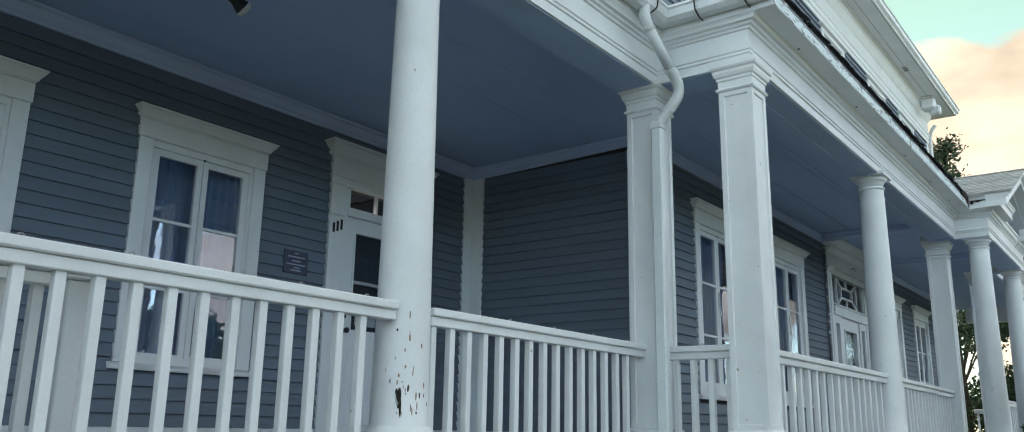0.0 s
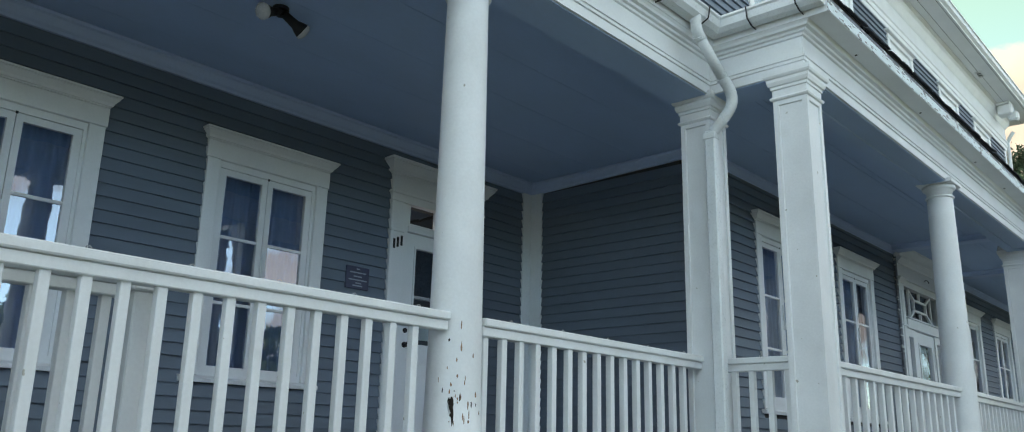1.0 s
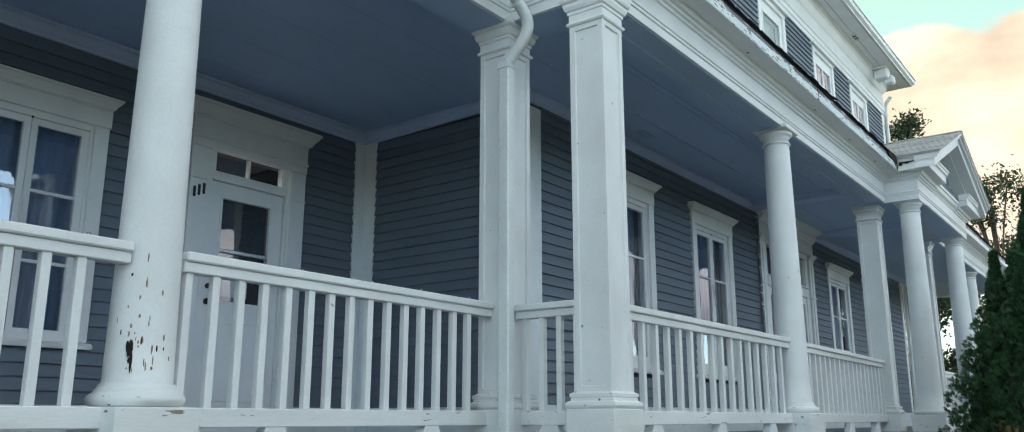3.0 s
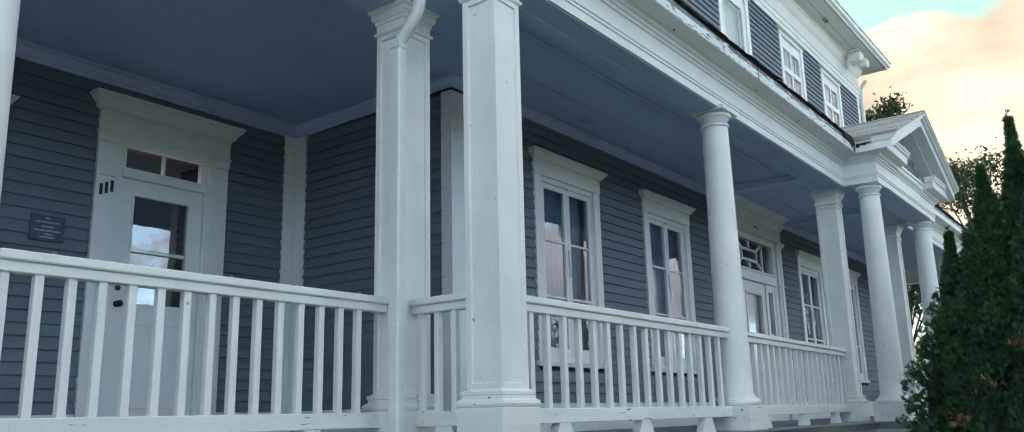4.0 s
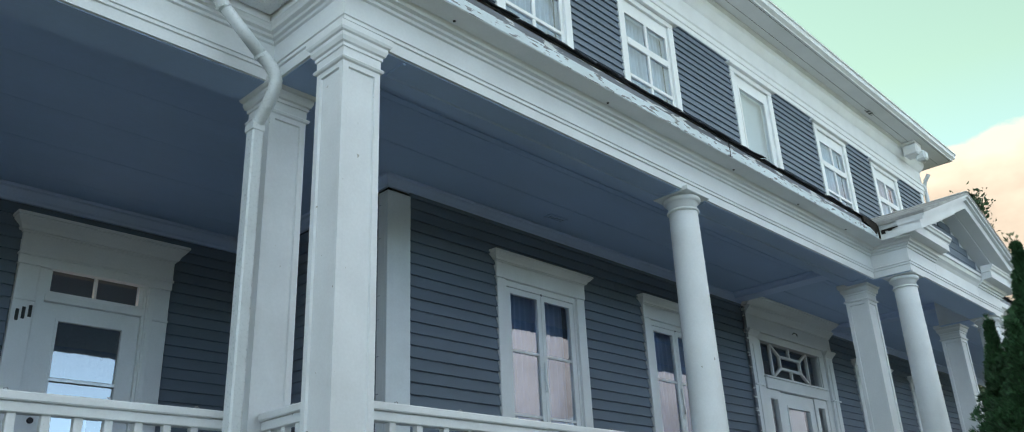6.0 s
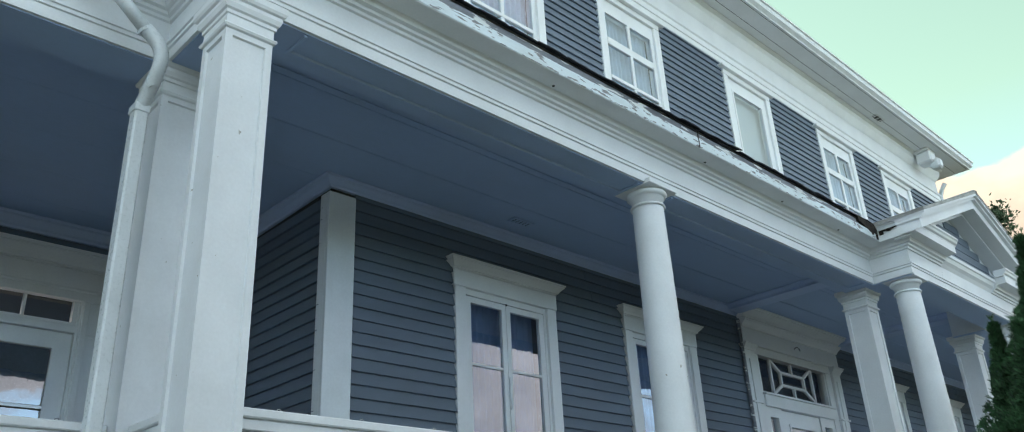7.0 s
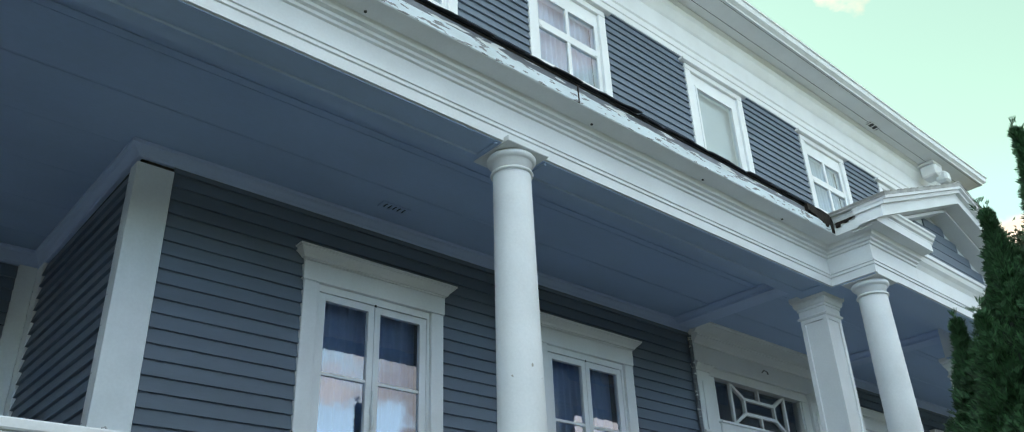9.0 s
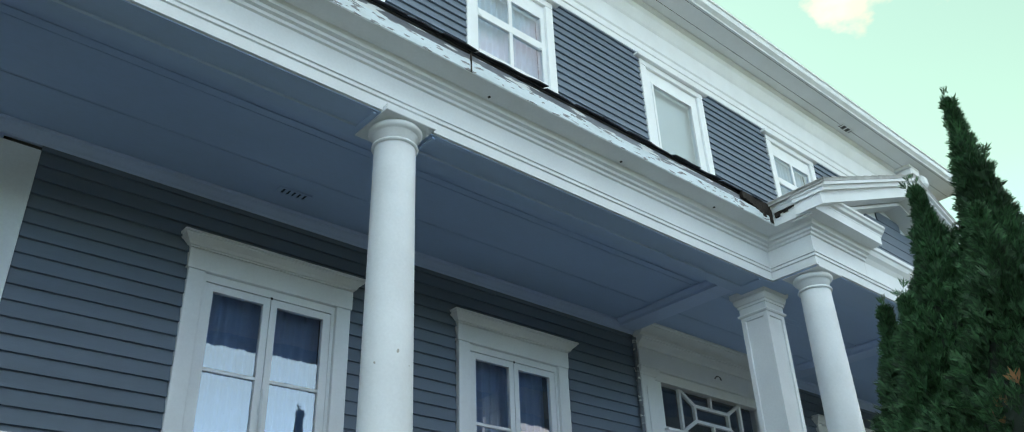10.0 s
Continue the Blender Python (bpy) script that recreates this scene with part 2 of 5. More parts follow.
def add_box(bm, x0, x1, y0, y1, z0, z1):
    v = [bm.verts.new(p) for p in ((x0, y0, z0), (x1, y0, z0), (x1, y1, z0), (x0, y1, z0), (x0, y0, z1), (x1, y0, z1), (x1, y1, z1), (x0, y1, z1))]
    for f in ((0, 3, 2, 1), (4, 5, 6, 7), (0, 1, 5, 4), (1, 2, 6, 5), (2, 3, 7, 6), (3, 0, 4, 7)):
        bm.faces.new([v[i] for i in f])
    return bm


def box(x0, x1, y0, y1, z0, z1, bevel=0.004):
    bm = add_box(bmesh.new(), min(x0, x1), max(x0, x1), min(y0, y1), max(y0, y1), min(z0, z1), max(z0, z1))
    if bevel:
        bmesh.ops.bevel(bm, geom=bm.edges[:], offset=bevel, segments=1, affect="EDGES")
    return bm


def prism(poly, axis, a, b):
    """A polygon of two coordinates, drawn out along the third axis from a to b."""
    bm = bmesh.new()
    put = {"x": lambda p, c: (c, p[0], p[1]), "y": lambda p, c: (p[0], c, p[1]), "z": lambda p, c: (p[0], p[1], c)}[axis]
    lo, hi = [bm.verts.new(put(p, a)) for p in poly], [bm.verts.new(put(p, b)) for p in poly]
    bm.faces.new(lo)
    bm.faces.new(hi[::-1])
    for i in range(len(poly)):
        j = (i + 1) % len(poly)
        bm.faces.new((lo[i], hi[i], hi[j], lo[j]))
    return bm


def lathe(profile, segs=36, square=False):
    """Turns a profile of (radius, z) round the z axis; square: four-sided, with radius as half the width."""
    bm = bmesh.new()
    if square:
        segs = 4
    rings = []
    for r, z in profile:
        k = r * math.sqrt(2) if square else r
        rings.append([bm.verts.new((k * math.cos(2 * math.pi * (i + (0.5 if square else 0)) / segs), k * math.sin(2 * math.pi * (i + (0.5 if square else 0)) / segs), z)) for i in range(segs)])
    for a, b in zip(rings, rings[1:]):
        for i in range(segs):
            j = (i + 1) % segs
            bm.faces.new((a[i], a[j], b[j], b[i]))
    bm.faces.new(rings[0][::-1])
    bm.faces.new(rings[-1])
    return bm


def sweep(path, profiles):
    """Moulding along plan points; each stretch has its own profile of (distance outward, z), all of one length. Outward is to the right."""
    bm = bmesh.new()
    pts = [Vector(p) for p in path]
    n = len(profiles[0])
    dirs = [(b - a).normalized() for a, b in zip(pts, pts[1:])]
    rights = [Vector((d.y, -d.x)) for d in dirs]
    rings = []
    for i, p in enumerate(pts):
        ring = []
        for k in range(n):
            if i == 0:
                q, z = p + rights[0] * profiles[0][k][0], profiles[0][k][1]
            elif i == len(pts) - 1:
                q, z = p + rights[-1] * profiles[-1][k][0], profiles[-1][k][1]
            else:
                q = p + rights[i - 1] * profiles[i - 1][k][0] + rights[i] * profiles[i][k][0]
                z = profiles[i][k][1]
            ring.append(bm.verts.new((q.x, q.y, z)))
        rings.append(ring)
    for a, b in zip(rings, rings[1:]):
        for k in range(n):
            m = (k + 1) % n
            bm.faces.new((a[k], b[k], b[m], a[m]))
    bm.faces.new(rings[0])
    bm.faces.new(rings[-1][::-1])
    return bm


def tube(points, radius, segs=12, flat=1.0, ripple=0.0):
    """A bent pipe through points; flat squeezes it across."""
    bm = bmesh.new()
    pts = [Vector(p) for p in points]
    rings = []
    for i, p in enumerate(pts):
        d = (pts[min(i + 1, len(pts) - 1)] - pts[max(i - 1, 0)]).normalized()
        side = d.cross(Vector((0.3, 1, 0.1))).normalized()
        up = side.cross(d)
        rad = radius * (1 + (ripple if i % 2 else -ripple))
        rings.append([bm.verts.new(p + side * rad * math.cos(2 * math.pi * k / segs) + up * rad * flat * math.sin(2 * math.pi * k / segs)) for k in range(segs)])
    for a, b in zip(rings, rings[1:]):
        for k in range(segs):
            bm.faces.new((a[k], a[(k + 1) % segs], b[(k + 1) % segs], b[k]))
    bm.faces.new(rings[0][::-1])
    bm.faces.new(rings[-1])
    return bm


def smooth_line(points, steps=6):
    out = []
    pts = [Vector(p) for p in points]
    for i in range(len(pts) - 1):
        a, b, c, d = pts[max(i - 1, 0)], pts[i], pts[i + 1], pts[min(i + 2, len(pts) - 1)]
        for s in range(steps):
            t = s / steps
            out.append(0.5 * ((2 * b) + (c - a) * t + (2 * a - 5 * b + 4 * c - d) * t * t + (3 * b - a - 3 * c + d) * t ** 3))
    return out + [pts[-1]]


# ---- ground and the porch floor ----
FLOOR_Z, BEAM_Z, COL_TOP, CEIL_Z = 1.015, 4.035, 4.064, 4.38
WING_X, RETURN_Y = -2.27, 8.07
gb = bmesh.new()
for x0, x1 in ((-400, -12), (-12, 12), (12, 400)):
    for y0, y1 in ((-400, -12), (-12, 40), (40, 400)):
        gb.faces.new([gb.verts.new(p) for p in ((x0, y0, 0), (x1, y0, 0), (x1, y1, 0), (x0, y1, 0))])
bmesh.ops.remove_doubles(gb, verts=gb.verts, dist=0.001)
tagged(part("ground", gb, GRASS), "green lawn round the porch of the house", "ground", kind="structure")

pf = thing("porch_floor", (0, 0, 0), "blue-grey painted porch floor on a white skirting", "porch floor", kind="structure")
fb = bmesh.new()
add_box(fb, WING_X, 1.24, -5.0, RETURN_Y, 0.93, FLOOR_Z - 0.02)
add_box(fb, 1.24, 2.13, 6.06, 24.4, 0.93, FLOOR_Z - 0.02)
add_box(fb, 0, 1.24, RETURN_Y, 24.4, 0.93, FLOOR_Z - 0.02)
add_box(fb, 2.13, 2.66, 13.55, 16.95, 0.93, FLOOR_Z - 0.02)
part("joists", fb, FLOOR, pf)
part("skirting", sweep([(1.19, -5.0), (1.19, 6.09), (2.08, 6.09), (2.08, 13.6), (2.58, 13.6), (2.58, 16.9), (2.08, 16.9), (2.08, 24.3)], [[(-0.03, 0.0), (0, 0.0), (0, 0.93), (-0.03, 0.93)]] * 7), WHITE_WORN, pf, "white boarded skirting")

# ---- walls ----


def wall_core(name, axis, plane, back, u0, u1, z0, z1, holes, label):
    """A wall with real openings: blocks between the holes joined into one mesh, facing +x (axis x) or -y (axis y)."""
    bm = bmesh.new()
    us = sorted({u0, u1, *[h[0] for h in holes], *[h[1] for h in holes]})
    for a, b in zip(us, us[1:]):
        cuts = sorted((h[2], h[3]) for h in holes if h[0] < b - 1e-4 and h[1] > a + 1e-4)
        z = z0
        for lo, hi in [*cuts, (z1, z1)]:
            if lo > z + 1e-4:
                if axis == "x":
                    add_box(bm, back, plane, a, b, z, lo)
                else:
                    add_box(bm, a, b, plane, back, z, lo)
            z = max(z, hi)
    ob = part(name, bm, CORE)
    return tagged(ob, label, "wall", kind="structure")


board_meshes = {}
COURSE = 0.105


def board_mesh(length):
    key = round(length, 2)
    if key not in board_meshes:
        h = COURSE + 0.012
        sec = [(0.0, 0.0), (0.035, 0.0), (0.035, 0.005), (0.006, h), (0.0, h)]
        n = len(sec)
        vs = [(x, y, z) for y in (0, key) for x, z in sec]
        fs = [tuple(range(n)), tuple(range(2 * n - 1, n - 1, -1))] + [(i, i + n, (i + 1) % n + n, (i + 1) % n) for i in range(n)]
        me = bpy.data.meshes.new("clapboard")
        me.from_pydata(vs, [], fs)
        bm = bmesh.new()
        bm.from_mesh(me)
        bmesh.ops.recalc_face_normals(bm, faces=bm.faces)
        bm.to_mesh(me)
        bm.free()
        board_meshes[key] = finish(me, SIDING)
    return board_meshes[key]


boards_todo = []


def clad(wall, axis, plane, u0, u1, z0, z1, holes):
    boards_todo.append((wall, axis, plane, u0, u1, z0, z1, holes))


def lay_boards():
    rnd = random.Random(5)
    for wall, axis, plane, u0, u1, z0, z1, holes in boards_todo:
        z = z0
        while z < z1 - 0.02:
            spans = [(u0, u1)]
            for a, b, lo, hi in holes:
                if lo < z + COURSE * 0.7 and hi > z + 0.02:
                    spans = [s for p, q in spans for s in ((p, min(q, a)), (max(p, b), q)) if s[1] - s[0] > 0.03]
            for p, q in spans:
                pieces = [(p, q)]
                if q - p > 3.2:
                    c = p + (q - p) * rnd.uniform(0.35, 0.65)
                    pieces = [(p, c - 0.001), (c + 0.001, q)]
                for a, b in pieces:
                    ob = new("clapboard", board_mesh(b - a))
                    ob.parent = wall
                    dz = rnd.uniform(-0.0015, 0.0015)
                    if axis == "x":
                        ob.matrix_local = pose(plane, a, z + dz, 0, rnd.uniform(-0.6, 0.6), 0)
                    else:
                        ob.matrix_local = pose(a, plane, z + dz, 0, 0, -90) @ pose(0, 0, 0, 0, rnd.uniform(-0.6, 0.6), 0)
            z += COURSE


A_W = [(9.365, 10.675), (11.735, 13.085), (17.46, 18.79), (19.78, 21.10)]
LOW_HOLES = [(a + 0.06, b - 0.06, 1.72, 3.71) for a, b in A_W] + [(14.30, 16.42, FLOOR_Z, 3.98)]
LOW_CASE = [(a, b, 1.68, 3.90) for a, b in A_W] + [(14.13, 16.64, FLOOR_Z, 4.4)]
UPPER = [(c - 0.665, c + 0.665) for c in (10.19, 12.56, 15.49, 18.37, 20.87)]
UP_Z, UP_TOP = 6.40, 8.42
UP_HOLES = [(a + 0.06, b - 0.06, UP_Z + 0.05, 8.28) for a, b in UPPER]
UP_CASE = [(a, b, UP_Z, 8.50) for a, b in UPPER]
W_W = [(-0.455, 0.795), (1.665, 2.915), (3.785, 5.035)]
W_HOLES = [(a + 0.06, b - 0.06, 1.76, 3.62) for a, b in W_W] + [(5.98, 7.00, FLOOR_Z, 3.80)]
W_CASE = [(a, b, 1.725, 3.80) for a, b in W_W] + [(5.83, 7.19, FLOOR_Z, 4.07)]
HOUSE_N = 23.1

wall_main = wall_core("wall_front", "x", 0.0, -0.18, 8.11, HOUSE_N, 0.0, 9.3, LOW_HOLES + UP_HOLES, "front wall clad in grey painted clapboards with white trim")
wall_wing = wall_core("wall_wing", "x", WING_X, WING_X - 0.18, -5.0, RETURN_Y, 0.0, 5.4, W_HOLES, "wing wall clad in grey painted clapboards under the porch")
wall_return = wall_core("wall_return", "y", RETURN_Y, RETURN_Y + 0.18, WING_X, -0.18, 0.0, 9.3, [], "short side wall of grey painted clapboards under the porch")
wb = bmesh.new()
add_box(wb, -9.0, -8.8, -5.0, HOUSE_N, 0, 9.3)
add_box(wb, -8.8, -0.18, HOUSE_N - 0.18, HOUSE_N, 0, 9.3)
add_box(wb, -8.8, WING_X - 0.18, -5.0, -4.8, 0, 5.4)
add_box(wb, -8.8, WING_X, 8.09, 8.27, 5.4, 9.3)
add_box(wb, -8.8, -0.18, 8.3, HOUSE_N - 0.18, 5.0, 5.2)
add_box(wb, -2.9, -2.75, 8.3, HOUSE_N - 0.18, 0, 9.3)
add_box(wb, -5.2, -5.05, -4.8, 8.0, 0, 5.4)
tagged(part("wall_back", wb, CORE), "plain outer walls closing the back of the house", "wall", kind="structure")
clad(wall_main, "x", 0.0, 8.297, HOUSE_N - 0.16, 1.31, 4.30, LOW_CASE)
clad(wall_main, "x", 0.0, 8.26, HOUSE_N - 0.16, 5.72, 8.48, UP_CASE)
clad(wall_wing, "x", WING_X, -5.0, 8.04, 1.29, 4.22, W_CASE)
clad(wall_return, "y", RETURN_Y, WING_X + 0.207, -0.06, 1.29, 4.22, [])


def trim(name, bm, label, mat=TRIM_SHADE):
    return tagged(part(name, bm, mat), label, "trim", kind="structure")


trim("corner_board", box(0.0, 0.035, 8.035, 8.295, FLOOR_Z, 4.25), "white corner board on the front wall")
trim("corner_board", box(-0.10, 0.0, 8.035, 8.068, FLOOR_Z, 4.25), "white corner board on the side wall")
trim("corner_board", box(WING_X + 0.005, WING_X + 0.205, 8.032, 8.068, FLOOR_Z, 4.25), "white corner board in the inner corner")
trim("corner_board", box(WING_X + 0.003, WING_X + 0.042, 7.885, 8.030, FLOOR_Z, 4.25), "white corner board in the inner corner")
trim("corner_board", box(0.0, 0.03, 8.11, 8.26, 5.4, 8.5), "white corner board on the upper wall")
trim("corner_board", box(0.0, 0.03, HOUSE_N - 0.16, HOUSE_N + 0.02, 1.05, 8.5), "white corner board at the far end of the front wall")
trim("baseboard", box(WING_X, WING_X + 0.03, -5.0, 5.83, FLOOR_Z, 1.29), "pale baseboard along the wing wall")
trim("baseboard", box(WING_X, WING_X + 0.03, 7.19, 8.03, FLOOR_Z, 1.29), "pale baseboard along the wing wall")
trim("baseboard", box(WING_X + 0.207, -0.102, 8.035, 8.068, FLOOR_Z, 1.29), "pale baseboard along the side wall")
for a, b in ((8.31, 14.12), (16.65, HOUSE_N - 0.17)):
    trim("baseboard", box(0.0, 0.03, a, b, FLOOR_Z, 1.31), "pale baseboard along the front wall")
CROWN = [(0.0, 4.245), (0.03, 4.245), (0.035, 4.268), (0.055, 4.285), (0.085, 4.34), (0.11, 4.35), (0.11, 4.376), (0.0, 4.376)]
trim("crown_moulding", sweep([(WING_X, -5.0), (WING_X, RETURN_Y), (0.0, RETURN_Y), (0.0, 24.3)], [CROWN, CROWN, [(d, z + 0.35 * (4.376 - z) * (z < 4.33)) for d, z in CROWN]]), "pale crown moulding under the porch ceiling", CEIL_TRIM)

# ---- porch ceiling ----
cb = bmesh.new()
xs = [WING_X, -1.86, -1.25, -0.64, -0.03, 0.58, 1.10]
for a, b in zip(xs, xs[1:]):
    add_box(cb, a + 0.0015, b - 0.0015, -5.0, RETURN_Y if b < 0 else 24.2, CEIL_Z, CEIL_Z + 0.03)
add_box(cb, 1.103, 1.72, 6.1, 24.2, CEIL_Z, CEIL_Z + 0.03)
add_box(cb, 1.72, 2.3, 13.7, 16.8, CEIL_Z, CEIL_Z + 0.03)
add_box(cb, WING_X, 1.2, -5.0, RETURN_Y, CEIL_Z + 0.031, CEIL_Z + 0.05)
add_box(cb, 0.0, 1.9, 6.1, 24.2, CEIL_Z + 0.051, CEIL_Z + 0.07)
tagged(part("ceiling", cb, CEILING), "pale blue-grey painted board ceiling of the porch, shade blue mixed into its colour", "ceiling", kind="structure")
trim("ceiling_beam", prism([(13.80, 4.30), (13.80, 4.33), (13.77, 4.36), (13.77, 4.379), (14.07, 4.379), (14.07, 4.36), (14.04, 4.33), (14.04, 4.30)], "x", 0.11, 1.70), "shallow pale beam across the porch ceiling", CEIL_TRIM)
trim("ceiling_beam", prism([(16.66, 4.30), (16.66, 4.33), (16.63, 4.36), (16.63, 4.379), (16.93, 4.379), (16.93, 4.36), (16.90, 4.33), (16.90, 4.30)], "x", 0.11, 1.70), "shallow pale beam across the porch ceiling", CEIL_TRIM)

# ---- entablature and cornices ----
IN = -0.34


def entablature(over, top=4.535):
    """Beam, frieze, bed mould and cornice; over: how far the eave stands out."""
    k = min(1.0, (over - 0.005) / 0.10)
    return [(IN, BEAM_Z), (0.0, BEAM_Z), (0.0, 4.108), (0.012, 4.112), (0.012, 4.134), (0.022, 4.138), (0.022, 4.152), (0.004, 4.158), (0.004, 4.300), (0.020 * k, 4.306), (0.024 * k, 4.324),
            (0.045 * k, 4.330), (0.050 * k, 4.348), (0.078 * k, 4.354), (0.084 * k, 4.372), (0.097 * k, 4.388), (over, 4.392), (over, top), (IN, top)]


BIG, SMALL = entablature(0.245, 4.475), entablature(0.10, 4.475)
PORT = entablature(0.205, 4.475)
LEFT_X, SIDE_Y, MAIN_X, PORT_Y0, PORT_Y1, PORT_X = 1.255, 6.145, 2.035, 13.60, 16.97, 2.46
trim("entablature", sweep([(LEFT_X, -5.0), (LEFT_X, SIDE_Y), (MAIN_X, SIDE_Y), (MAIN_X, PORT_Y0), (PORT_X, PORT_Y0), (PORT_X, 14.47)], [SMALL, SMALL, BIG, PORT, PORT]), "white painted wooden beam and cornice over the porch columns", WHITE)
trim("entablature", sweep([(PORT_X, 16.03), (PORT_X, PORT_Y1), (MAIN_X, PORT_Y1), (MAIN_X, 24.4), (0.3, 24.4)], [PORT, PORT, BIG, BIG]), "white painted wooden beam and cornice over the porch columns", WHITE)
MID = [(IN, BEAM_Z), (0.0, BEAM_Z), (0.0, 4.108), (0.012, 4.112), (0.012, 4.134), (0.022, 4.138), (0.022, 4.152), (0.004, 4.158), (0.004, 4.30), (0.03, 4.34), (0.06, 4.37), (0.075, 4.41), (0.09, 4.42), (0.09, 4.46), (IN, 4.46)]
trim("entablature", sweep([(PORT_X, 14.472), (PORT_X, 16.028)], [MID]), "white painted beam of the portico between its cornice returns", WHITE)
# Thin board giving the white beam's underside the ceiling's shade-blue colour.
UNDER = [(IN + 0.004, BEAM_Z - 0.007), (-0.02, BEAM_Z - 0.007), (-0.02, BEAM_Z + 0.004), (IN + 0.004, BEAM_Z + 0.004)]
trim("beam_soffit", sweep([(LEFT_X, -5.0), (LEFT_X, SIDE_Y), (MAIN_X, SIDE_Y), (MAIN_X, PORT_Y0), (PORT_X, PORT_Y0), (PORT_X, PORT_Y1), (MAIN_X, PORT_Y1), (MAIN_X, 24.4)], [UNDER] * 7), "porch beam underside in the shade-blue ceiling colour", CEILING)
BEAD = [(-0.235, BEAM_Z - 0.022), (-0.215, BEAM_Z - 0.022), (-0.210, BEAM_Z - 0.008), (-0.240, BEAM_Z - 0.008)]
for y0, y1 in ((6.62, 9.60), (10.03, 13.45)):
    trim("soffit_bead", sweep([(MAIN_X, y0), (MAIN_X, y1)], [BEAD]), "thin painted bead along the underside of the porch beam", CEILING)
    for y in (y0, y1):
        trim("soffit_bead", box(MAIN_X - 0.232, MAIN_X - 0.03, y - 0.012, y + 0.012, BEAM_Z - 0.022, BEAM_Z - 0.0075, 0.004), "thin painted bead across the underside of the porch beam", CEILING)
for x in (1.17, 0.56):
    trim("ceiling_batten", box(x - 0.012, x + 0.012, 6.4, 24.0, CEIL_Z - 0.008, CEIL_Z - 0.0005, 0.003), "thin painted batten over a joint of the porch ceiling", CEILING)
CROWN_TOP = [(0.10, 4.476), (0.206, 4.476), (0.209, 4.492), (0.228, 4.505), (0.238, 4.528), (0.252, 4.540), (0.252, 4.562), (0.10, 4.562)]
trim("cornice_crown", sweep([(MAIN_X + 0.15, PORT_Y0), (PORT_X, PORT_Y0), (PORT_X, 14.50)], [CROWN_TOP] * 2), "moulded white crown of the portico cornice", WHITE)
trim("cornice_crown", sweep([(PORT_X, 16.00), (PORT_X, PORT_Y1), (MAIN_X + 0.15, PORT_Y1)], [CROWN_TOP] * 2), "moulded white crown of the portico cornice", WHITE)
EDGE = [(0.05, 4.476), (0.233, 4.476), (0.229, 4.500), (0.222, 4.556), (0.05, 4.556)]
trim("eave_board", sweep([(MAIN_X, SIDE_Y - 0.09), (MAIN_X, PORT_Y0 - 0.20)], [EDGE]), "weathered eave board with flaking white paint", WEATHERED)
trim("eave_board", sweep([(MAIN_X, PORT_Y1 + 0.20), (MAIN_X, 24.5)], [EDGE]), "weathered eave board with flaking white paint", WEATHERED)
FACE = [(0.2455, 4.397), (0.2505, 4.397), (0.2505, 4.479), (0.2455, 4.479)]
trim("fascia", sweep([(MAIN_X, SIDE_Y - 0.10), (MAIN_X, PORT_Y0 - 0.236)], [FACE]), "white fascia board with flaking paint", FASCIA_PEEL)

# roofs
roof = thing("porch_roof", (0, 0, 0), "low porch roof with ragged dark asphalt shingles", "roof", kind="structure")


def slope(z_out, x_out, z_in, x_in, y0, y1, t=0.03):
    return prism([(x_in, z_in), (x_out, z_out), (x_out, z_out - t), (x_in, z_in - t)], "y", y0, y1)


hip = bmesh.new()
hv = [hip.verts.new(p) for p in ((2.26, 6.0, 4.575), (2.26, 24.6, 4.575), (0.0, 24.6, 5.55), (0.0, 8.26, 5.55), (1.38, 6.0, 4.56), (0.0, 8.26, 5.0))]
for f in ((0, 1, 2, 3), (0, 3, 4)):
    hip.faces.new([hv[i] for i in f])
bmesh.ops.solidify(hip, geom=hip.faces[:], thickness=0.02)
part("roof_deck", hip, SHINGLE_PALE, roof)
part("roof_deck", slope(4.53, 1.38, 5.40, WING_X, -5.0, 8.1), SHINGLE_PALE, roof)
rr = random.Random(3)
sm = {}
for k in range(6):
    w, l = 0.245 + 0.012 * k, 0.30
    me = bpy.data.meshes.new("shingle")
    j = [rr.uniform(-0.012, 0.012) for _ in range(6)]
    vs = [(0, 0, 0), (-l, 0, 0.0), (-l, w, 0.0), (0, w, 0), (0.012 + j[0], 0.0, 0.0), (0.012 + j[1], w * 0.35, 0.0), (0.012 + j[2], w * 0.7, 0.0), (0.012 + j[3], w, 0.0)]
    top = [(x, y, z + 0.007) for x, y, z in vs]
    n = len(vs)
    order = [1, 0, 4, 5, 6, 7, 3, 2]
    fs = [order, [i + n for i in order[::-1]]] + [(order[i], order[(i + 1) % n], order[(i + 1) % n] + n, order[i] + n) for i in range(n)]
    me.from_pydata(vs + top, [], fs)
    bm = bmesh.new()
    bm.from_mesh(me)
    bmesh.ops.recalc_face_normals(bm, faces=bm.faces)
    bm.to_mesh(me)
    bm.free()
    sm[k] = finish(me, SHINGLE)
PITCH = math.degrees(math.atan2(5.55 - 4.58, 2.26))


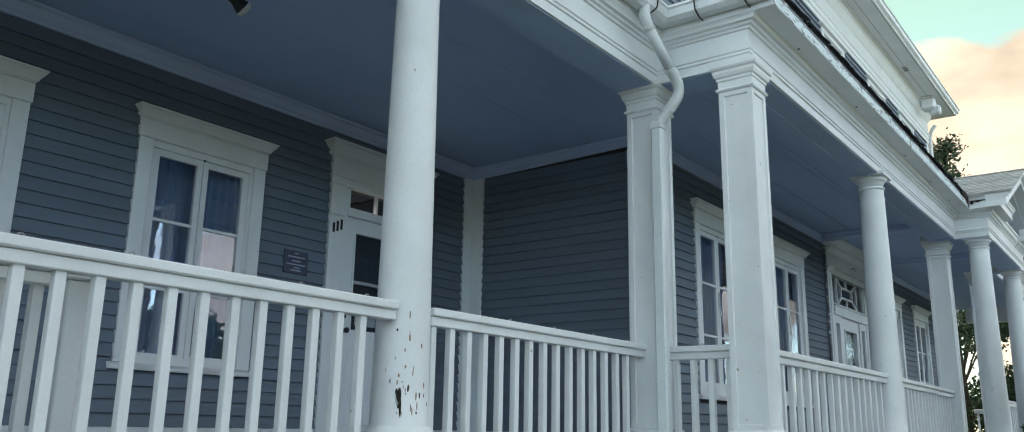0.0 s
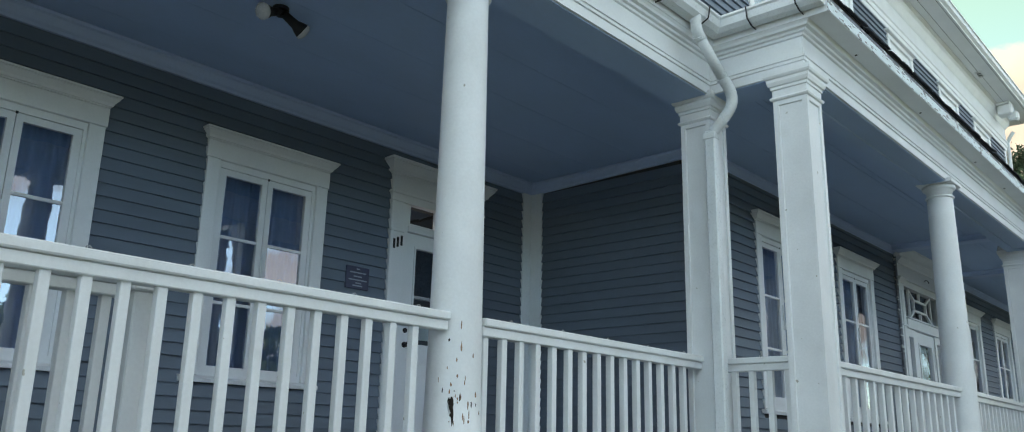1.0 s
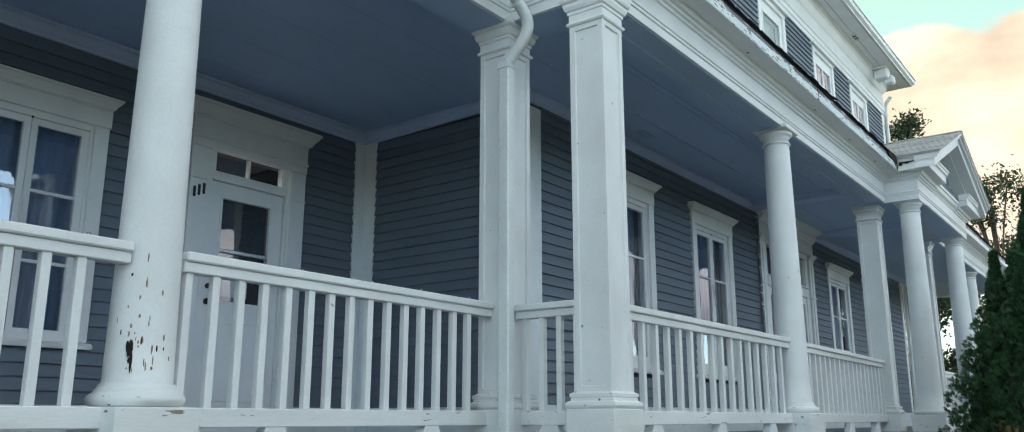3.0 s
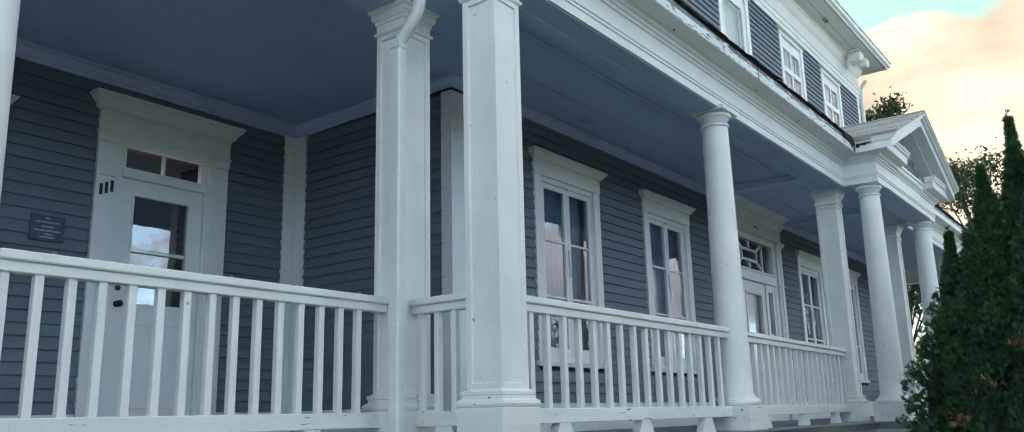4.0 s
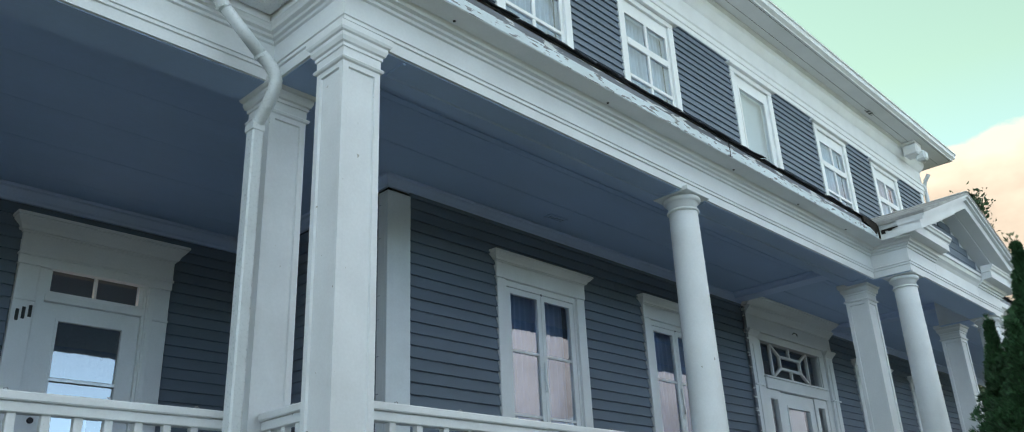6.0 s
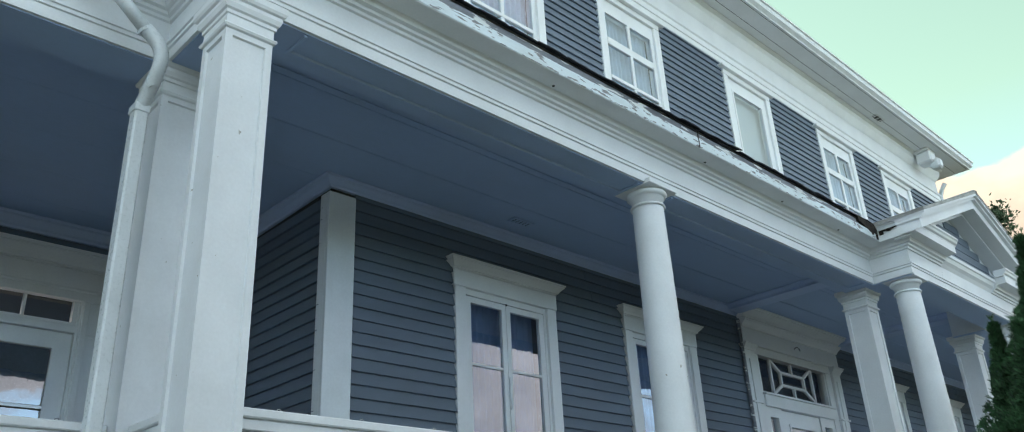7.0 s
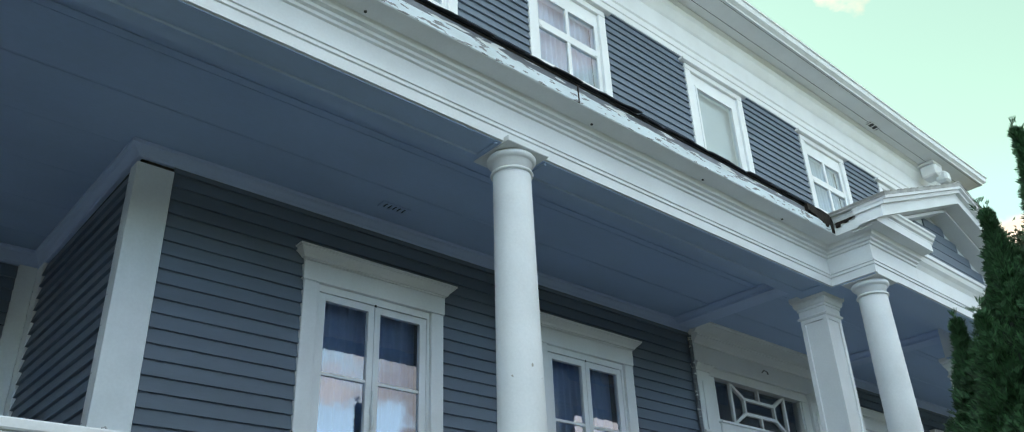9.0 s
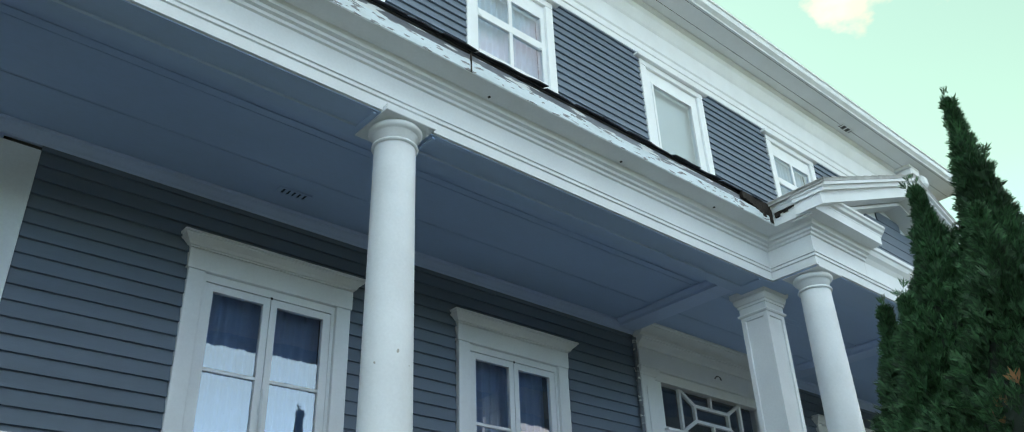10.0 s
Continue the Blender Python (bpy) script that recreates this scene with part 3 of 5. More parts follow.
def eave_shingles(y0, y1):
    y = y0
    while y < y1:
        k = rr.randrange(6)
        for row, (dx, dz) in enumerate(((0.02, 0.0), (-0.01, 0.008))):
            ob = new("shingle", sm[(k + row) % 6])
            ob.parent = roof
            ob.matrix_local = pose(2.260 + dx + rr.uniform(-0.008, 0.008), y + row * 0.1, 4.578 + dz + rr.uniform(-0.006, 0.004), rr.uniform(-1.2, 1.2), PITCH + rr.uniform(-2, 4), rr.uniform(-1, 1))
        y += 0.245 + 0.012 * k + 0.004


# ---- portico gable ----
GAB_C, GAB_H, GAB_EAVE, GAB_PEAK = 15.28, 1.94, 4.565, 5.33
gable = thing("portico_gable", (0, 0, 0), "white gabled portico roof with raking cornice and cornice returns", "gable", kind="structure")


def rake(side, drop, thick, x0, x1, reach=0.0):
    """A slanted board of the gable: drop below the roof line, measured upright."""
    s = -1 if side < 0 else 1
    e, g = GAB_H + reach, (GAB_PEAK - GAB_EAVE) / GAB_H
    poly = [(GAB_C + s * e, GAB_PEAK - g * e - drop), (GAB_C, GAB_PEAK - drop), (GAB_C, GAB_PEAK - drop - thick), (GAB_C + s * e, GAB_PEAK - g * e - drop - thick)]
    return prism(poly, "x", x0, x1)


for s in (-1, 1):
    part("raking_fascia", rake(s, 0.055, 0.125, 2.50, 2.745, -0.02), WHITE, gable)
    part("raking_crown", rake(s, 0.032, 0.040, 2.50, 2.785, 0.0), WHITE, gable)
    part("raking_crown", rake(s, 0.006, 0.028, 2.50, 2.815, 0.01), WHITE_WORN, gable)
    part("raking_soffit", rake(s, 0.190, 0.03, 2.42, 2.60, -0.08), WHITE, gable)
    part("roof_slope", rake(s, -0.022, 0.028, 0.0, 2.82, 0.02), SHINGLE_PALE, gable, "grey asphalt shingles")
part("tympanum", prism([(GAB_C - GAB_H + 0.06, 4.46), (GAB_C, 5.14), (GAB_C + GAB_H - 0.06, 4.46)], "x", 2.36, 2.43), TRIM_SHADE, gable, "white boarded gable triangle")
for k in range(6):
    z = 4.50 + 0.11 * k
    half = (5.09 - z) * GAB_H / 0.835 - 0.12
    if half > 0.1:
        part("clapboard", box(2.431, 2.445, GAB_C - half, GAB_C + half, z, z + 0.104, 0.003), SIDING, gable)
part("ridge_cap", box(0.0, 2.83, GAB_C - 0.05, GAB_C + 0.05, GAB_PEAK + 0.012, GAB_PEAK + 0.034, 0.01), SHINGLE_PALE, gable)
# roof shingle courses on the slope that shows
for s in (-1, 1):
    for k in range(12):
        g = (GAB_PEAK - GAB_EAVE) / GAB_H
        e0 = GAB_H - 0.16 * k + 0.03
        part("shingle_course", prism([(GAB_C + s * e0, GAB_PEAK - g * e0 + 0.034), (GAB_C + s * e0, GAB_PEAK - g * e0 + 0.022), (GAB_C + s * (e0 - 0.2), GAB_PEAK - g * (e0 - 0.2) + 0.022)], "x", 0.02, 2.825), SHINGLE_PALE, gable)

# ---- upper eave ----
FRZ = [(-0.02, 8.47), (0.045, 8.47), (0.045, 8.56), (0.062, 8.57), (0.062, 8.66), (0.082, 8.68), (0.082, 8.72), (0.05, 8.73), (0.05, 9.02), (0.075, 9.05), (0.11, 9.11),
       (0.14, 9.16), (0.15, 9.25), (0.20, 9.275), (0.20, 9.30), (0.60, 9.30), (0.60, 9.33), (-0.02, 9.33)]
trim("frieze", sweep([(0.0, 7.9), (0.0, HOUSE_N + 0.02), (-4.0, HOUSE_N + 0.02)], [FRZ] * 2), "white moulded frieze and boarded soffit under the main eave", WHITE)
trim("eave_gutter", sweep([(0.0, 7.2), (0.0, HOUSE_N + 0.02), (-4.0, HOUSE_N + 0.02)], [[(0.602, 9.29), (0.63, 9.29), (0.64, 9.31), (0.69, 9.35), (0.70, 9.43), (0.72, 9.44), (0.72, 9.465), (0.602, 9.465)]] * 2), "white metal gutter along the main eave", METAL_WHITE)
mr = bmesh.new()
e = [mr.verts.new(p) for p in ((0.71, 6.9, 9.46), (0.71, 23.8, 9.46), (-9.5, 23.9, 9.46), (-9.5, 6.9, 9.46), (-4.3, 12.0, 11.6), (-4.3, 19.0, 11.6))]
for f in ((0, 1, 5, 4), (1, 2, 5), (2, 3, 4, 5), (3, 0, 4), (3, 2, 1, 0)):
    mr.faces.new([e[i] for i in f])
tagged(part("main_roof", mr, SHINGLE), "dark hipped main roof", "roof", kind="structure")
seam = bmesh.new()
for x in (0.33, 0.585):
    add_box(seam, x, x + 0.006, 8.0, 23.7, 9.2965, 9.2995)
trim("soffit_joint", seam, "open joints between the soffit boards", CORE)

# ---- porch columns ----


def round_column():
    col = thing("round_column", (0, 0, 0), "white painted round wooden porch column with moulded cap and base", "column", "porch columns")
    h = COL_TOP - FLOOR_Z
    part("plinth", box(-0.205, 0.205, -0.205, 0.205, 0.0, 0.215, 0.006), WHITE_FLAKED, col)
    b = 0.215
    part("base", lathe([(0.180, b), (0.200, b + 0.006), (0.212, b + 0.022), (0.214, b + 0.036), (0.206, b + 0.052), (0.190, b + 0.062), (0.184, b + 0.066), (0.184, b + 0.074), (0.176, b + 0.080), (0.168, b + 0.092), (0.165, b + 0.102), (0.158, b + 0.106)], 44), WHITE_FLAKED, col, smooth=True)
    prof = []
    z0, z1 = b + 0.092, h - 0.180
    for i in range(13):
        t = i / 12
        prof.append((0.155 - 0.030 * t ** 0.8, z0 + (z1 - z0) * t))
    part("shaft", lathe([(0.160, z0)] + prof, 40), WHITE_WORN, col, smooth=True)
    n = h - 0.180
    part("necking", lathe([(0.126, n), (0.139, n + 0.003), (0.142, n + 0.010), (0.139, n + 0.017), (0.131, n + 0.019), (0.130, n + 0.024), (0.126, n + 0.026)], 40), WHITE, col, smooth=True)
    part("capital", lathe([(0.126, n + 0.026), (0.126, n + 0.072), (0.134, n + 0.075), (0.135, n + 0.086), (0.142, n + 0.088), (0.154, n + 0.094), (0.162, n + 0.106), (0.163, n + 0.118), (0.156, n + 0.130), (0.148, n + 0.1355)], 40), WHITE, col, smooth=True)
    part("abacus", box(-0.178, 0.178, -0.178, 0.178, h - 0.045, h - 0.002, 0.004), WHITE, col)
    return col


def panel_shaft(w, z0, z1):
    """A square shaft with a sunk panel on each face."""
    bm = add_box(bmesh.new(), -w, w, -w, w, z0, z1)
    sides = [f for f in bm.faces if abs(f.normal.z) < 0.5]
    bm.normal_update()
    sides = [f for f in bm.faces if abs(f.normal.z) < 0.5]
    bmesh.ops.inset_individual(bm, faces=sides, thickness=0.055, depth=0.0)
    bm.normal_update()
    ins = [f for f in sides if f.is_valid]
    res = bmesh.ops.inset_individual(bm, faces=ins, thickness=0.006, depth=-0.014)
    return bm


def square_column():
    col = thing("square_column", (0, 0, 0), "white painted square panelled porch column with moulded cap and base", "column", "porch columns")
    h = COL_TOP - FLOOR_Z
    part("plinth", box(-0.178, 0.178, -0.178, 0.178, 0.0, 0.225, 0.006), WHITE_FLAKED, col)
    b = 0.225
    part("base", lathe([(0.167, b), (0.178, b + 0.008), (0.182, b + 0.022), (0.178, b + 0.038), (0.165, b + 0.046), (0.155, b + 0.050), (0.153, b + 0.068), (0.160, b + 0.074), (0.160, b + 0.092), (0.145, b + 0.100), (0.135, b + 0.106)], square=True), WHITE_FLAKED, col)
    part("shaft", panel_shaft(0.132, b + 0.10, h - 0.225), WHITE_WORN, col)
    n = h - 0.225
    part("astragal", lathe([(0.132, n - 0.006), (0.145, n), (0.151, n + 0.012), (0.145, n + 0.022), (0.135, n + 0.026)], square=True), WHITE, col)
    part("capital", lathe([(0.134, n + 0.026), (0.134, n + 0.080), (0.143, n + 0.084), (0.143, n + 0.104), (0.155, n + 0.112), (0.165, n + 0.138), (0.165, n + 0.160), (0.177, n + 0.168), (0.184, n + 0.184), (0.184, n + 0.2215)], square=True), WHITE, col)
    return col


rc, sc = round_column(), square_column()
rc.location, sc.location = (1.01, 3.635, FLOOR_Z), (1.914, 6.27, FLOOR_Z)
for x, y in ((1.01, 0.86), (1.01, -1.92), (1.905, 9.815), (2.285, 13.807), (2.285, 16.76), (1.86, 20.6)):
    copy_thing(rc, pose(x, y, FLOOR_Z))
for x, y in ((1.107, 6.285), (1.75, 13.80), (1.77, 16.88), (1.86, 24.2)):
    copy_thing(sc, pose(x, y, FLOOR_Z))
tagged(rc, "white round porch column with flaking paint and a rotten hole near its foot")
rot = bmesh.new()
rv = random.Random(8)


def on_shaft(a, z, lift=0.0):
    t = max(0.0, (z - 0.307) / 2.56)
    rad = 0.155 - 0.030 * t ** 0.8 + lift
    return (rad * math.cos(a), rad * math.sin(a), z)


for a0, zc, w, h in ((radians(-47), 0.455, 0.115, 0.060), (radians(-44), 0.405, 0.055, 0.050), (radians(-52), 0.48, 0.05, 0.03)):
    n = 22
    rim = [(a0 + w * rv.uniform(0.72, 1.0) * math.cos(q * 2 * math.pi / n) * (1.0 if math.sin(q * 2 * math.pi / n) > 0 else 0.75), zc + h * rv.uniform(0.75, 1.0) * math.sin(q * 2 * math.pi / n)) for q in range(n)]
    lo = [rot.verts.new(on_shaft(a, z, -0.003)) for a, z in rim]
    hi = [rot.verts.new(on_shaft(a, z, 0.0022)) for a, z in rim]
    mid = rot.verts.new(on_shaft(a0, zc, 0.0022))
    for i in range(n):
        j = (i + 1) % n
        rot.faces.new((lo[i], lo[j], hi[j], hi[i]))
        rot.faces.new((hi[i], hi[j], mid))
curl = bmesh.new()
edge = [(radians(-55), 0.47), (radians(-53.5), 0.44), (radians(-50), 0.415), (radians(-47.5), 0.43)]
inner = [curl.verts.new(on_shaft(a, z, 0.002)) for a, z in edge]
outer = [curl.verts.new(on_shaft(a + radians(2.6), z + 0.012, 0.016)) for a, z in edge]
for i in range(3):
    curl.faces.new((inner[i], inner[i + 1], outer[i + 1], outer[i]))
bmesh.ops.solidify(curl, geom=curl.faces[:], thickness=0.002)
part("paint_curl", curl, WHITE_WORN, rc, "curled strip of white paint")
part("rotten_hole", rot, ROT, rc, "dark rotten hole in the shaft")

# ---- railings ----
bal_mesh = None


def baluster_mesh():
    me = bpy.data.meshes.new("baluster")
    bm = box(-0.021, 0.021, -0.021, 0.021, 0.0, 0.665, 0.003)
    bmesh.ops.recalc_face_normals(bm, faces=bm.faces)
    bm.to_mesh(me)
    bm.free()
    return finish(me, WHITE_WORN)


BAL = baluster_mesh()
BOLT = None
RAIL_TOP = 1.945
rail_rnd = random.Random(12)


def railing(x0, y0, x1, y1, spacing, label, bolts=True, first=None, lift=0.0):
    """Straight railing from one plan point to another: top rail with cap, bottom rail, balusters, feet."""
    d = Vector((x1 - x0, y1 - y0))
    length = d.length
    ang = math.degrees(math.atan2(d.y, d.x)) - 90
    r = thing("porch_railing", (x0, y0, FLOOR_Z), label, "railing", "porch railings")
    r.rotation_euler = (0, 0, radians(ang))
    zt = RAIL_TOP - FLOOR_Z + lift
    part("cap_rail", box(-0.055, 0.060, 0, length, zt - 0.045, zt, 0.007), WHITE_WORN, r)
    part("top_rail", box(-0.034, 0.040, 0, length, zt - 0.098, zt - 0.0455, 0.005), WHITE_WORN, r)
    part("bottom_rail", box(-0.036, 0.040, 0, length, 0.122, 0.216, 0.005), WHITE_FLAKED, r)
    if first is None:
        n = max(2, round(length / spacing))
        ys = [(i + 0.5) * length / n for i in range(n)]
    else:
        ys = [first + i * spacing for i in range(int((length - first - 0.09) / spacing) + 1)]
    for y in ys:
        b = new("baluster", BAL)
        b.parent = r
        b.matrix_local = pose(0.003 + rail_rnd.uniform(-0.003, 0.003), y + rail_rnd.uniform(-0.004, 0.004), 0.214, 0, 0, rail_rnd.uniform(-3, 3))
    for i in range(max(1, round(length / 1.2))):
        y = (i + 0.5) * length / max(1, round(length / 1.2))
        part("foot_block", prism([(y - 0.13, 0.0), (y + 0.13, 0.0), (y + 0.06, 0.122), (y - 0.06, 0.122)], "x", -0.03, 0.035), WHITE_WORN, r)
    if bolts:
        k = max(1, round(length / 0.45))
        for i in range(k):
            part("hook", tube([(0.02, (i + 0.5) * length / k + dy, zt + dz) for dy, dz in ((0, 0), (0.002, 0.012), (0.014, 0.016), (0.022, 0.008))], 0.0035, 6), STEEL, r, "small bent steel hook")
    return r


railing(1.055, 0.98, 1.055, 3.50, 0.1505, "white wooden porch railing with square balusters and flaking paint", first=0.199, lift=0.02)
railing(1.055, -1.8, 1.055, 0.74, 0.1505, "white wooden porch railing with square balusters and flaking paint", lift=0.02)
railing(1.055, 3.77, 1.055, 6.16, 0.151, "white wooden porch railing with square balusters and hooks on its cap", first=0.042, lift=0.02)
railing(1.235, 6.275, 1.785, 6.275, 0.150, "short white porch railing between two square columns")
railing(1.90, 6.40, 1.90, 9.675, 0.1905, "white wooden porch railing with square balusters along the main porch", first=0.2205, lift=-0.015)
railing(1.87, 9.96, 1.76, 13.67, 0.190, "white wooden porch railing with square balusters along the main porch", False, lift=-0.015)
railing(1.79, 17.01, 1.84, 20.45, 0.190, "white wooden porch railing beyond the portico", False)
railing(1.90, 20.75, 1.90, 24.05, 0.190, "white wooden porch railing at the far end of the porch", False)
railing(0.25, 24.2, 1.72, 24.2, 0.15, "white porch railing closing the far end of the porch", False)
railing(0.78, -1.2, 0.78, 1.90, 0.144, "white wooden railing behind the front railing of the porch", False)
newel = thing("newel_post", (0.81, 1.97, FLOOR_Z), "white square newel post ending the inner porch railing", "post")
part("post", box(-0.055, 0.055, -0.055, 0.055, 0, 0.86, 0.006), WHITE_WORN, newel)
part("post_cap", box(-0.068, 0.068, -0.068, 0.068, 0.86, 0.89, 0.008), WHITE_WORN, newel)

# ---- windows ----


def cap_mould(half, z0, z1, out, side=0.06):
    """A moulded head: rises from half wide to half + side, standing out towards +x."""
    sec = [(0.0, 0.0), (0.10, 0.0), (0.10, 0.10), (0.30, 0.14), (0.42, 0.35), (0.75, 0.62), (0.86, 0.72), (0.86, 0.80), (1.0, 0.84), (1.0, 1.0)]
    bm = bmesh.new()
    rings = []
    for f, t in sec:
        z, o, s = z0 + (z1 - z0) * t, 0.045 + (out - 0.045) * f, half + side * f
        rings.append([bm.verts.new(p) for p in ((0.0, -s, z), (o, -s, z), (o, s, z), (0.0, s, z))])
    for a, b in zip(rings, rings[1:]):
        for i in range(4):
            bm.faces.new((a[i], a[(i + 1) % 4], b[(i + 1) % 4], b[i]))
    bm.faces.new(rings[0][::-1])
    bm.faces.new(rings[-1])
    return bm


def frame_mesh(y0, y1, z0, z1, wl, wr, wb_, wt, x0, x1):
    """A rectangular frame in the plane of the wall."""
    bm = bmesh.new()
    add_box(bm, x0, x1, y0, y0 + wl, z0, z1)
    add_box(bm, x0, x1, y1 - wr, y1, z0, z1)
    add_box(bm, x0, x1, y0 + wl, y1 - wr, z0, z0 + wb_)
    add_box(bm, x0, x1, y0 + wl, y1 - wr, z1 - wt, z1)
    return bm


def pane(name, y0, y1, z0, z1, x, parent, tilt=0.0):
    me = bpy.data.meshes.new(name)
    me.from_pydata([(x, y0, z0), (x, y1, z0), (x + tilt, y1, z1), (x + tilt, y0, z1)], [], [(0, 1, 2, 3)])
    ob = part(name, finish(me, GLASS), None, parent)
    ob.visible_shadow = False
    return ob


def casement(name, half, top, joint, side, bars):
    """A tall two-leaved casement window in white casing; its foot is the sill's underside. bars: glass foot, two bars, glass top."""
    w = thing(name, (0, 0, 0), "tall white two-leaved casement window with moulded head and curtains behind", "window", kind="structure")
    part("casing", box(-0.02, 0.045, -half, -half + 0.125, 0.055, joint - 0.001, 0.004), WHITE, w)
    part("casing", box(-0.02, 0.045, half - 0.125, half, 0.055, joint - 0.001, 0.004), WHITE, w)
    part("head_board", box(-0.02, 0.050, -half - 0.012, half + 0.012, joint + 0.001, top - 0.100, 0.004), WHITE, w)
    part("head_cap", cap_mould(half + 0.004, top - 0.098, top, 0.125, side), WHITE, w)
    part("sill", prism([(-0.05, 0.0), (0.075, 0.0), (0.080, 0.030), (0.045, 0.052), (-0.05, 0.056)], "y", -half - 0.035, half + 0.035), WHITE_WORN, w)
    inner = half - 0.125
    g_foot, bar_1, bar_2, g_top = bars
    part("inner_frame", frame_mesh(-inner - 0.02, inner + 0.02, 0.05, joint + 0.02, 0.045, 0.045, 0.06, 0.075, -0.10, 0.012), WHITE, w)
    for s in (-1, 1):
        a, b = (-inner + 0.026, -0.003) if s < 0 else (0.003, inner - 0.026)
        sw = (0.062, 0.052) if s < 0 else (0.052, 0.062)
        sash = part("sash", frame_mesh(a, b, g_foot - 0.085, g_top + 0.055, sw[0], sw[1], 0.085, 0.055, -0.035, 0.004), WHITE, w)
        g0, g1 = a + sw[0], b - sw[1]
        for zc in (bar_1, bar_2):
            part("muntin", box(-0.026, 0.0, g0, g1, zc - 0.013, zc + 0.013, 0.003), WHITE, sash)
        for z0, z1 in ((g_foot, bar_1 - 0.013), (bar_1 + 0.013, bar_2 - 0.013), (bar_2 + 0.013, g_top)):
            pane("pane", g0, g1, z0, z1, -0.016, sash, 0.0012 * s)
    lz = bar_2 - 0.36
    part("latch", tube(smooth_line([(0.014, 0.0, lz), (0.030, 0.004, lz + 0.03), (0.018, 0.0, lz + 0.15), (0.018, 0.0, lz + 0.25), (0.010, 0.0, lz + 0.29)], 4), 0.010, 8), METAL_WHITE, w, "white window latch")
    part("latch_plate", box(0.004, 0.012, -0.014, 0.014, lz + 0.11, lz + 0.17, 0.002), METAL_WHITE, w)
    part("screw", box(0.012, 0.016, -0.010, 0.010, g_top + 0.045, g_top + 0.065, 0.002), BLACK, w)
    return w


def curtain_mesh(half, z0, z1, seed, amp=0.022, pitch=0.085):
    bm = bmesh.new()
    rnd = random.Random(seed)
    n, cols = 90, []
    ph = rnd.uniform(0, 6)
    for i in range(n + 1):
        y = -half + 2 * half * i / n
        d = amp * math.sin(2 * math.pi * y / pitch + ph + 0.8 * math.sin(5 * y + ph)) + 0.008 * math.sin(23 * y)
        cols.append([bm.verts.new((d * (0.55 + 0.45 * k), y + 0.006 * math.sin(9 * y + k), z1 + (z0 - z1) * k / 2)) for k in range(3)])
    for a, b in zip(cols, cols[1:]):
        for k in range(2):
            bm.faces.new((a[k], b[k], b[k + 1], a[k + 1]))
    return bm


win = casement("window_1", 0.655, 2.285, 2.028, 0.085, (0.197, 0.735, 1.344, 1.912))
win_wing = casement("window_5", 0.625, 2.145, 1.890, 0.062, (0.140, 0.668, 1.234, 1.775))
curt = tagged(part("curtain", curtain_mesh(0.50, 0.1, 2.0, 4), CURTAIN_SHADED, None, smooth=True), "white pleated curtain with blue shade in its colour, hanging behind a window", "curtain", "curtains")
n_win = 1
spots = [(0.0, 0.5 * (a + b), 1.68) for a, b in A_W] + [(WING_X, 0.5 * (a + b), 1.725) for a, b in W_W]
for i, (x, y, z) in enumerate(spots):
    if i == 0:
        win.location = (x, y, z)
        curt.location = (x - 0.15, y, z)
    else:
        n_win += 1
        if i == 4:
            win_wing.location = (x, y, z)
        else:
            copy_thing(win_wing if i > 4 else win, pose(x, y, z)).name = "window_%d" % n_win
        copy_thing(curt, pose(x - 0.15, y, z))


